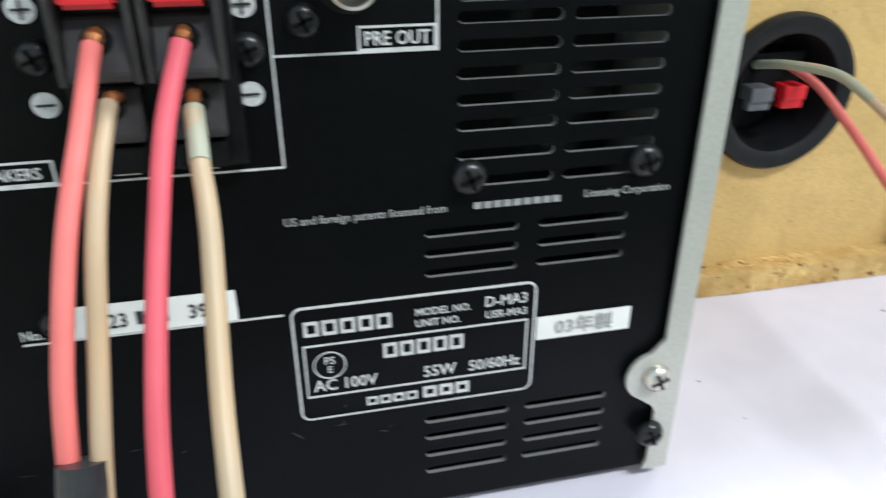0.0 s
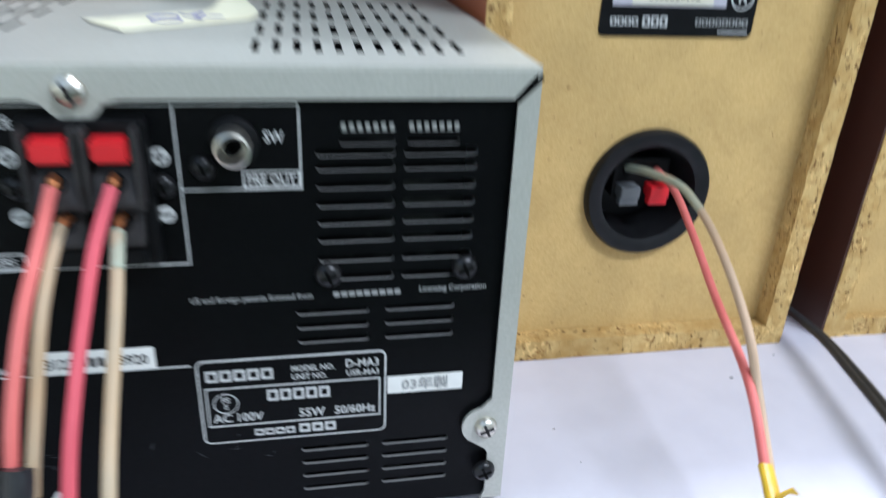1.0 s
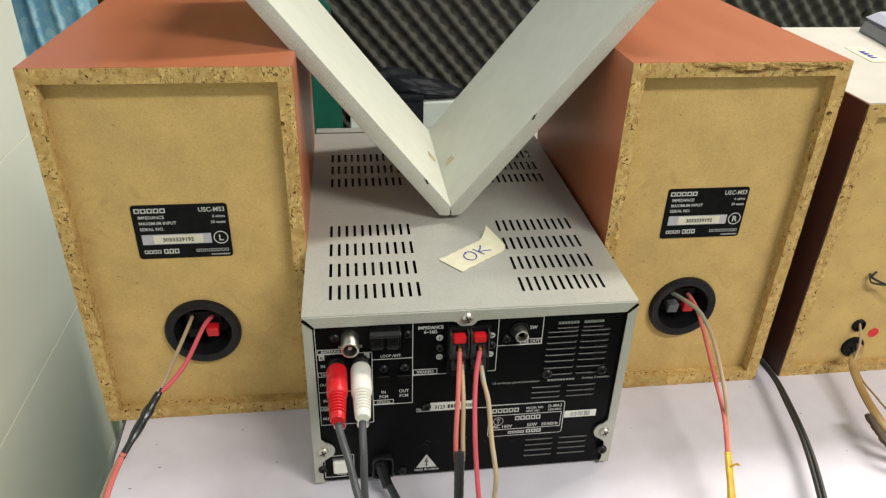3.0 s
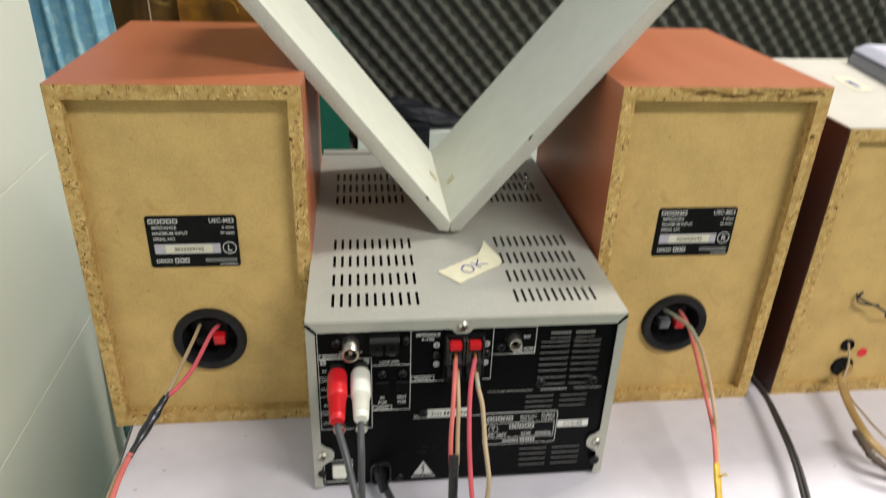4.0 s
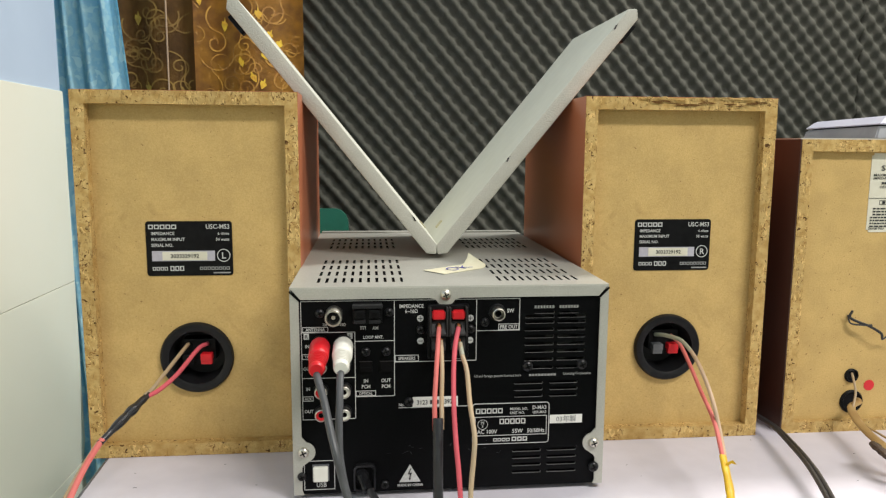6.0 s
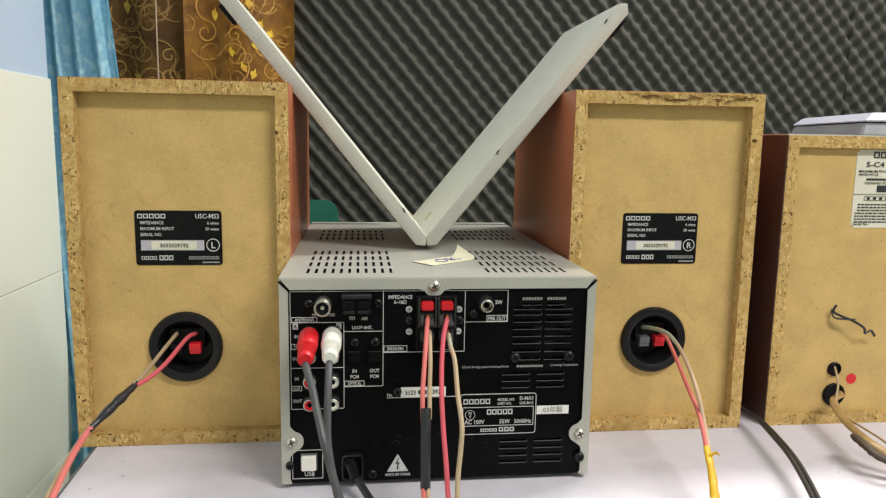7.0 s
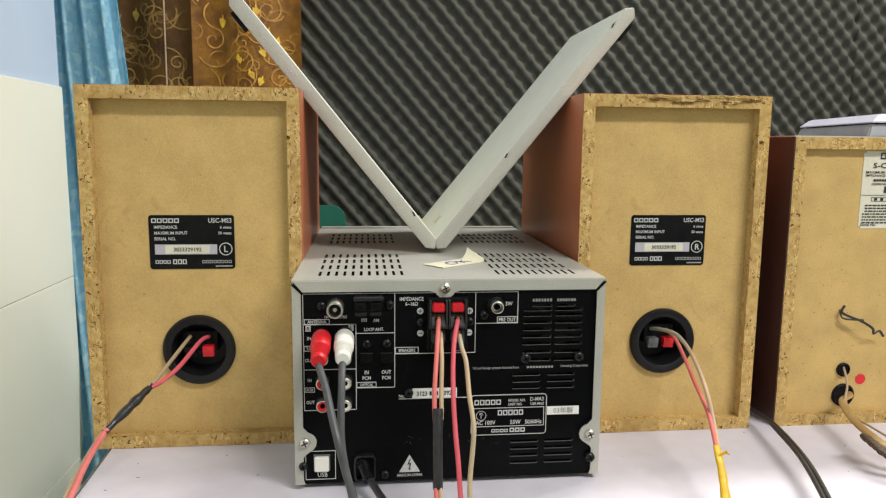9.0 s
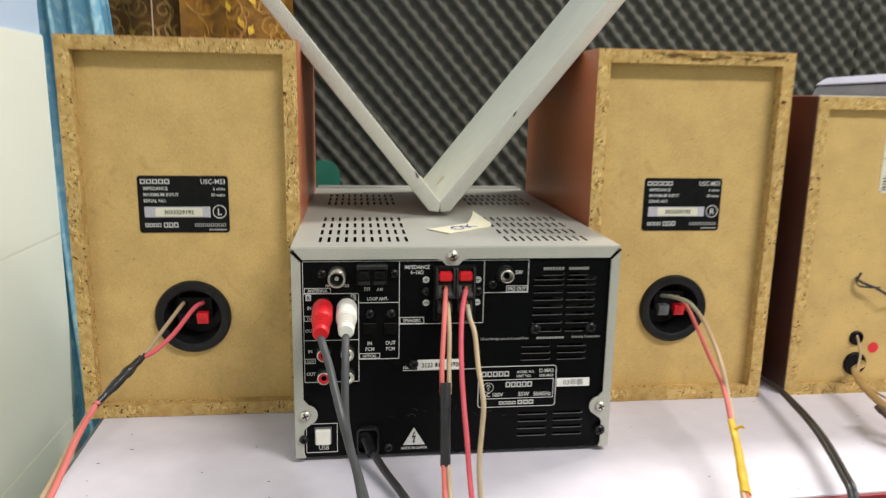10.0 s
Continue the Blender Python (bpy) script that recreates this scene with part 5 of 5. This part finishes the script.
tagged(bars(rows, M_INK, lab, "small_print", LY), kind="stuff")
for x, z, r in ((0.3472, 0.0440, 0.0060), (0.3488, 0.0215, 0.0100)):
    part("cable_grommet", lathe([(r, 0), (r, 0.0014), (r * 0.86, 0.0022), (r * 0.74, 0.0012), (r * 0.7, 0.0005), (0, 0.0004)], toward((x, BY, z), BACK), 32), M_BLACK, other, "black round grommet", True)
part("red_dot", lathe([(0.0046, 0), (0.0046, 0.0003), (0, 0.0004)], toward((0.3640, BY, 0.0350), BACK), 28), M_RED, other, "red paper dot")
part("wire_tie", tube([(0.3395, BY - 0.006, 0.1010), (0.3390, BY - 0.004, 0.0950), (0.3450, BY - 0.006, 0.0915), (0.3540, BY - 0.008, 0.0880), (0.3640, BY - 0.009, 0.0820), (0.3665, BY - 0.008, 0.0770), (0.3720, BY - 0.007, 0.0790), (0.3770, BY - 0.006, 0.0740)], 0.0011, 8, 8, flat=0.6), M_CABLE_BLACK, other, "twisted black wire tie")
part("wire_tie", tube([(0.3400, BY, 0.0960), (0.3400, BY - 0.004, 0.0900), (0.3480, BY - 0.007, 0.0890), (0.3560, BY - 0.008, 0.0890)], 0.0011, 8, 8, flat=0.6), M_CABLE_BLACK, other, "twisted black wire tie")
part("speaker_lead", tube([(0.3472, BY - 0.001, 0.0461), (0.3435, BY - 0.010, 0.0410), (0.3424, BY - 0.014, 0.0340), (0.3390, BY - 0.018, 0.0285), (0.3360, BY - 0.021, 0.0240)], 0.0009, 8, 10), M_CLEAR, other, "yellowed clear speaker lead")
part("speaker_lead", tube([(0.3557, BY + 0.001, 0.0232), (0.3470, BY - 0.012, 0.0250), (0.3362, 0.066, 0.0240), (0.3321, 0.056, 0.0196), (0.3270, 0.036, 0.0165), (0.3212, 0.012, 0.0163), (0.3205, -0.006, 0.0151), (0.3331, -0.020, 0.0088), (0.36, -0.034, 0.0042), (0.41, -0.045, 0.0040)], (0.0026, 0.0046), 8, 12, flat=0.5), M_CLEAR_OLD, other, "yellowed flat twin lead")
part("speaker_lead", tube([(0.3520, BY + 0.001, 0.0180), (0.3407, 0.066, 0.0190), (0.3372, 0.050, 0.0145), (0.3346, 0.030, 0.0154), (0.3343, 0.012, 0.0150), (0.3453, -0.005, 0.0081), (0.37, -0.02, 0.0030), (0.41, -0.03, 0.0030)], 0.0008, 8, 10), M_CLEAR_OLD, other, "yellowed clear speaker lead")
part("taped_end", tube([(0.3285, -0.012, 0.0120), (0.3330, -0.022, 0.0070), (0.3420, -0.030, 0.0030), (0.3540, -0.036, 0.0020)], (0.0024, 0.0036), 8, 12, wob=0.5, flat=0.6), M_BROWN_TAPE, other, "brown taped lead end")
part("taped_end", tube([(0.3123, 0.007, 0.0178), (0.3108, -0.008, 0.0166), (0.3113, -0.018, 0.0146), (0.3221, -0.028, 0.0103), (0.345, -0.036, 0.0055)], (0.0032, 0.0046), 8, 12, wob=0.5, flat=0.7), M_BROWN_TAPE, other, "brown taped lead end")
for ob in set(bpy.data.objects) - n_before:
    ob.data.transform(Matrix.Translation(-other.location))

tray = thing("plastic_case", "pale lilac lidded grey plastic case resting on the speaker", "plastic case", at=(0.43, 0.2, PH))


def bevel_slab(x0, x1, y0, y1, z0, z1, inset, mi=0):
    bm = bmesh.new()
    a = [bm.verts.new(p) for p in ((x0, y0, z0), (x1, y0, z0), (x1, y1, z0), (x0, y1, z0))]
    b = [bm.verts.new(p) for p in ((x0 + inset, y0 + inset * 0.6, z1), (x1 - inset, y0 + inset * 0.6, z1), (x1 - inset, y1 - inset, z1), (x0 + inset, y1 - inset, z1))]
    bm.faces.new(a[::-1])
    bm.faces.new(b)
    for i in range(4):
        bm.faces.new((a[i], a[(i + 1) % 4], b[(i + 1) % 4], b[i]))
    bmesh.ops.bevel(bm, geom=bm.edges[:], offset=0.0012, segments=2, affect="EDGES")
    bmesh.ops.recalc_face_normals(bm, faces=bm.faces)
    return bm


CASE = Matrix.Translation((0.381, 0.122, 0)) @ Matrix.Rotation(radians(-11.7), 4, "Z")


def set_down(bm):
    bm.transform(CASE)
    return under(tray, bm)


part("base", set_down(bevel_slab(-0.002, 0.180, 0.002, 0.166, PH + 0.0002, PH + 0.0115, 0.003)), M_TRAY_GREY, tray, "scuffed grey base")
part("lid", set_down(bevel_slab(0.000, 0.180, 0.000, 0.166, PH + 0.0128, PH + 0.0205, 0.008)), M_TRAY, tray, "pale lilac lid")
part("seam", set_down(boxed(0.006, 0.172, 0.006, 0.160, PH + 0.0110, PH + 0.0132)), M_DARK, tray)


# ---- leads ----
def lead(name, label, category="cable"):
    return thing(name, label, category)


# two-core lead of the left-channel speaker
l1 = lead("speaker_lead", "pink and clear speaker lead with black tape, from the left-channel speaker")
part("red_core", tube([(-0.1785, 0.092, 0.0810), (-0.1830, 0.080, 0.0800), (-0.1920, 0.055, 0.0690), (-0.2010, 0.042, 0.0620), (-0.2080, 0.034, 0.0595)], 0.0016), M_CRIMSON, l1, "crimson core")
part("clear_core", tube([(-0.1930, 0.094, 0.0810), (-0.1950, 0.080, 0.0780), (-0.2020, 0.055, 0.0680), (-0.2060, 0.042, 0.0625), (-0.2090, 0.034, 0.0605)], 0.0014), M_CLEAR, l1, "yellowed clear core")
part("tape_sleeve", tube([(-0.2072, 0.037, 0.0605), (-0.2120, 0.024, 0.0565), (-0.2175, 0.010, 0.0515), (-0.2245, -0.009, 0.0450)], (0.0023, 0.0021), 10, 14, wob=0.2, swell=0.55, flat=0.85), M_TAPE_BLACK, l1, "black insulating tape")
part("red_core", tube([(-0.2232, -0.007, 0.0470), (-0.2290, -0.0150, 0.0370), (-0.2335, -0.0235, 0.0265), (-0.2370, -0.0340, 0.0150), (-0.2395, -0.050, 0.0055), (-0.2410, -0.075, 0.0022), (-0.2420, -0.092, 0.0010), (-0.2425, -0.102, -0.03), (-0.243, -0.105, -0.2)], 0.0019), M_PINK, l1, "pink core")
part("clear_core", tube([(-0.2246, -0.007, 0.0460), (-0.2320, -0.0140, 0.0340), (-0.2375, -0.0220, 0.0230), (-0.2420, -0.0320, 0.0120), (-0.2450, -0.048, 0.0045), (-0.2470, -0.075, 0.0020), (-0.2480, -0.092, 0.0008), (-0.2485, -0.102, -0.03), (-0.249, -0.105, -0.2)], 0.0017), M_CLEAR, l1, "yellowed clear core")

# lead of the right-channel speaker
l2 = lead("speaker_lead", "pink and clear speaker lead with yellow tape, from the right-channel speaker")
part("clear_core", tube([(0.1785, 0.094, 0.0805), (0.1815, 0.080, 0.0832), (0.1868, 0.0635, 0.0835), (0.1895, 0.046, 0.0770), (0.1868, 0.022, 0.0684), (0.1836, 0.000, 0.0572), (0.1832, -0.0115, 0.0430), (0.1785, -0.031, 0.0290)], 0.0015), M_CLEAR_WARM, l2, "yellowed clear core")
part("oxidised_end", tube([(0.1785, 0.093, 0.0807), (0.1815, 0.080, 0.0832), (0.1868, 0.0635, 0.0835), (0.1893, 0.0500, 0.0788)], 0.0016), M_GREENISH, l2, "greenish oxidised end")
part("red_core", tube([(0.1915, 0.094, 0.0800), (0.1932, 0.0775, 0.0757), (0.1916, 0.0548, 0.0659), (0.1885, 0.0287, 0.0545), (0.1815, -0.008, 0.0450), (0.1770, -0.0310, 0.0295)], 0.0015), M_PINK, l2, "pink core")
part("tape_sleeve", tube([(0.1775, -0.030, 0.0300), (0.1690, -0.055, 0.0240), (0.1610, -0.075, 0.0200), (0.1530, -0.095, 0.0165)], (0.0024, 0.0031), 10, 14, wob=0.12, flat=0.7), M_TAPE_YELLOW, l2, "yellow insulating tape")
part("tape_tail", flange([(0.1735, 0.0300), (0.1785, 0.0322), (0.1815, 0.0290), (0.1775, 0.0302), (0.1745, 0.0280)], -0.0415, -0.0410), M_TAPE_YELLOW, l2, "loose yellow tape end")
part("red_core", tube([(0.1538, -0.093, 0.0170), (0.1500, -0.108, 0.0080), (0.1480, -0.116, -0.03), (0.147, -0.118, -0.2)], 0.0017), M_PINK, l2, "pink core")
part("clear_core", tube([(0.1520, -0.093, 0.0170), (0.1480, -0.108, 0.0080), (0.1450, -0.116, -0.03), (0.144, -0.118, -0.2)], 0.0016), M_CLEAR_WARM, l2, "yellowed clear core")

# leads from the receiver's speaker terminal
l3 = lead("speaker_lead", "pink and clear speaker lead in a black sleeve at the receiver")
part("copper_end", tube([(-0.0096, -0.006, 0.1166), (-0.0095, -0.009, 0.1166), (-0.0097, -0.0115, 0.1152)], 0.0011, 6, 8, wob=0.5), M_COPPER, l3, "bare copper strands")
part("copper_end", tube([(-0.0084, -0.006, 0.1070), (-0.0084, -0.011, 0.1078), (-0.0086, -0.014, 0.1068)], 0.0010, 6, 8, wob=0.5), M_COPPER, l3, "bare copper strands")
part("red_core", tube([(-0.0097, -0.0104, 0.1158), (-0.0114, -0.0203, 0.1059), (-0.0133, -0.0320, 0.0945), (-0.0151, -0.0413, 0.0793), (-0.0156, -0.0470, 0.0680), (-0.0156, -0.0500, 0.0620)], 0.00148), M_PINK, l3, "pink core")
part("clear_core", tube([(-0.0086, -0.0130, 0.1075), (-0.0092, -0.0230, 0.1015), (-0.0098, -0.0324, 0.0930), (-0.0108, -0.0405, 0.0789), (-0.0113, -0.0470, 0.0690), (-0.0116, -0.0500, 0.0630)], 0.0014), M_CLEAR, l3, "yellowed clear core")
part("black_sleeve", tube([(-0.0136, -0.0478, 0.0692), (-0.0142, -0.0540, 0.0560), (-0.0146, -0.0590, 0.0410), (-0.0148, -0.0639, 0.0248)], 0.0031, 10, 16, wob=0.12), M_TAPE_BLACK, l3, "black shrink sleeve")
part("red_core", tube([(-0.0160, -0.0650, 0.0260), (-0.0162, -0.0740, 0.0130), (-0.0165, -0.0880, 0.0040), (-0.0165, -0.1000, -0.02), (-0.017, -0.102, -0.2)], 0.00148), M_PINK, l3, "pink core")
part("clear_core", tube([(-0.0136, -0.0650, 0.0260), (-0.0132, -0.0740, 0.0130), (-0.0130, -0.0880, 0.0040), (-0.0128, -0.1000, -0.02), (-0.013, -0.102, -0.2)], 0.0014), M_CLEAR, l3, "yellowed clear core")
l4 = lead("speaker_lead", "crimson and clear speaker lead at the receiver")
part("copper_end", tube([(0.0032, -0.006, 0.1166), (0.0033, -0.009, 0.1166), (0.0030, -0.0115, 0.1152)], 0.0010, 6, 8, wob=0.5), M_COPPER, l4, "bare copper strands")
part("copper_end", tube([(0.0036, -0.004, 0.1065), (0.0034, -0.010, 0.1072), (0.0036, -0.0145, 0.1055)], 0.0010, 6, 8, wob=0.5), M_COPPER, l4, "bare copper strands")
part("red_core", tube([(0.0030, -0.0104, 0.1157), (-0.0002, -0.0188, 0.1053), (-0.0021, -0.0285, 0.0930), (-0.0032, -0.0385, 0.0817), (-0.0038, -0.0480, 0.0703), (-0.0037, -0.0580, 0.0562), (-0.0030, -0.0660, 0.0423), (-0.0026, -0.0750, 0.0261), (-0.0020, -0.0870, 0.0090), (-0.0015, -0.0980, -0.015), (-0.001, -0.101, -0.2)], 0.00155), M_CRIMSON, l4, "crimson core")
part("oxidised_end", tube([(0.0036, -0.0135, 0.1062), (0.0039, -0.0175, 0.1032), (0.0042, -0.0215, 0.1002)], 0.0016), M_GREENISH, l4, "greenish oxidised end")
part("clear_core", tube([(0.0035, -0.0145, 0.1060), (0.0042, -0.0213, 0.1002), (0.0055, -0.0335, 0.0940), (0.0055, -0.0490, 0.0785), (0.0060, -0.0583, 0.0704), (0.0063, -0.0650, 0.0622), (0.0049, -0.0700, 0.0508), (0.0031, -0.0750, 0.0393), (0.0022, -0.0800, 0.0285), (0.0025, -0.0890, 0.0090), (0.003, -0.0985, -0.015), (0.003, -0.101, -0.2)], 0.0015), M_CLEAR, l4, "yellowed clear core")


# phono lead with a red and a white plug
def phono_plug(parent, p0, p1, mat, label):
    p0, p1 = Vector(p0), Vector(p1)
    m = toward(p0, p1 - p0)
    L = (p1 - p0).length
    prof = [(0.0, 0.0), (0.0050, 0.0), (0.0060, 0.0009), (0.0064, 0.0026), (0.0063, 0.0205), (0.0061, 0.0228), (0.0056, 0.0234)]
    h = 0.0238
    r = 0.0055
    while h < L - 0.0068:
        prof += [(r - 0.0011, h), (r - 0.0011, h + 0.0008), (r, h + 0.0010), (r, h + 0.0021)]
        h += 0.0023
        r -= 0.00012
    prof += [(r - 0.001, h), (r - 0.001, h + 0.0008), (r, h + 0.001), (r - 0.0002, L - 0.0012), (r - 0.0010, L), (0.0, L)]
    plug = part("phono_plug", lathe(prof, m, 32), mat, parent, label, True)
    part("collar", lathe([(0.0048, -0.0042), (0.0050, -0.0036), (0.0050, 0.0004), (0.0044, 0.0006), (0.0040, -0.0040)], m, 28, closed=True), M_TERM, plug, "dark socket ring", True)
    return plug


l5 = lead("phono_lead", "grey phono lead with red and white plugs in the receiver")
phono_plug(l5, (-0.0861, -0.0062, 0.1045), (-0.0856, -0.0490, 0.1012), M_RED, "red ribbed phono plug")
phono_plug(l5, (-0.0713, -0.0062, 0.1045), (-0.0712, -0.0492, 0.1022), M_WHITE, "white ribbed phono plug")
part("grey_core", tube([(-0.0855, -0.0475, 0.0988), (-0.0838, -0.0560, 0.0964), (-0.0803, -0.0659, 0.0891), (-0.0772, -0.0751, 0.0790), (-0.0733, -0.0855, 0.0668), (-0.0695, -0.0889, 0.0521), (-0.0652, -0.0940, 0.0366), (-0.0623, -0.1010, 0.0153), (-0.0610, -0.1060, -0.02), (-0.0600, -0.1090, -0.2)], 0.0022), M_CABLE_GREY, l5, "grey lead")
part("grey_core", tube([(-0.0714, -0.0475, 0.0996), (-0.0716, -0.0560, 0.0959), (-0.0715, -0.0640, 0.0891), (-0.0718, -0.0710, 0.0748), (-0.0713, -0.0770, 0.0602), (-0.0684, -0.0847, 0.0463), (-0.0638, -0.0920, 0.0337), (-0.0594, -0.1000, 0.0162), (-0.0570, -0.1060, -0.02), (-0.0560, -0.1090, -0.2)], 0.0022), M_CABLE_GREY, l5, "grey lead")
l6 = lead("mains_lead", "black mains lead leaving the receiver over the table")
part("black_flex", tube([(-0.0600, -0.0030, 0.0146), (-0.0584, -0.0085, 0.0130), (-0.0545, -0.0180, 0.0096), (-0.0480, -0.0340, 0.0060), (-0.0400, -0.0540, 0.0040), (-0.0340, -0.0740, 0.0030), (-0.0310, -0.0900, 0.0028), (-0.0300, -0.1000, -0.02), (-0.030, -0.102, -0.2)], 0.0028, flat=0.8), M_CABLE_BLACK, l6)
l7 = lead("black_lead", "black twin lead crossing the white table between the speakers")
for dx, dz in ((0.0, 0.0), (0.0031, 0.0005)):
    part("black_flex", tube([(0.2755 + dx * 0.2, 0.170, 0.0010), (0.2730 + dx * 0.3, 0.125, 0.0040), (0.2700 + dx * 0.4, 0.092, 0.0085), (0.2680 + dx * 0.5, 0.062, 0.0105), (0.2622 + dx * 0.7, 0.034, 0.0110 + dz), (0.2545 + dx * 0.8, 0.000, 0.0110 + dz), (0.2450 + dx, -0.030, 0.0110 + dz), (0.2300 + dx, -0.070, 0.0105 + dz), (0.2235 + dx, -0.088, 0.0070), (0.219 + dx, -0.102, -0.02), (0.217 + dx, -0.106, -0.2)], 0.00175), M_CABLE_BLACK, l7)


# ---- small marks ----
def slip(name, m, sx, sy, mat, label, category, ink=""):
    """A small torn strip of tape lying flat."""
    bm = bmesh.new()
    k = 12
    a = [bm.verts.new(m @ Vector((sx * (i / k - 0.5), -sy / 2 + 0.0006 * noise.noise(Vector((i, 2, sx * 99))), 0.0005))) for i in range(k + 1)]
    b = [bm.verts.new(m @ Vector((sx * (i / k - 0.5) - 0.002, sy / 2 + 0.0006 * noise.noise(Vector((i, 5, sx * 99))), 0.0005))) for i in range(k + 1)]
    for i in range(k):
        bm.faces.new((a[i], a[i + 1], b[i + 1], b[i]))
    for row in (a, b):
        low = [bm.verts.new(v.co - Vector((0, 0, 0.0005))) for v in row]
        for i in range(k):
            bm.faces.new((row[i], row[i + 1], low[i + 1], low[i]))
    ob = thing(name, label, category)
    part("strip", bm, mat, ob)
    return ob


SLIP = Matrix.Translation((0.3655, 0.2010, PH)) @ Matrix.Rotation(radians(-97), 4, "Z")
slip_ob = slip("masking_tape", SLIP, 0.046, 0.016, M_TAPE, "cream masking tape with blue pen strokes on the speaker", "tape")
for i in range(4):
    u = -0.010 + i * 0.006
    part("pen_stroke", tube([SLIP @ Vector(p) for p in ((u, -0.003, 0.0007), (u + 0.002, 0.003, 0.0007), (u + 0.004, -0.003, 0.0007))], 0.0004, 4, 6), M_INK_BLUE, slip_ob)
hair = thing("thread", "dark thread lying on the white table", "thread")
part("strand", tube([(-0.118, -0.042, TZ + 0.0003), (-0.1175, -0.055, TZ + 0.0004), (-0.1180, -0.066, TZ + 0.0003)], 0.0003, 6, 6), M_INK, hair)
random.seed(21)
bm = bmesh.new()
for i in range(46):
    x, y, r = random.uniform(-0.25, 0.45), random.uniform(-0.08, 0.07), random.uniform(0.0002, 0.0006)
    if abs(x) > 0.115:
        box(bm, x, x + r * random.uniform(1, 5), y, y + r, TZ + 0.0001, TZ + 0.0003)
tagged(part("table_specks", bm, M_GREY_PL, None), "fine dark specks of dust on the white table", "dust", kind="stuff")


# ---- wall tiles ----
ROW_H = 0.2858
for r in range(4):
    z1 = TILE_TOP - r * ROW_H
    z0 = max(FLOOR_Z, z1 - ROW_H + 0.0011)
    for c in range(6):
        y1 = WALL_END - c * 0.55
        y0 = max(-2.6, y1 - 0.5489)
        t = part("wall_tile", boxed(WALL_X - 0.008, WALL_X, y0, y1, z0, z1, 0.0005, 1), M_TILE, wall_west)
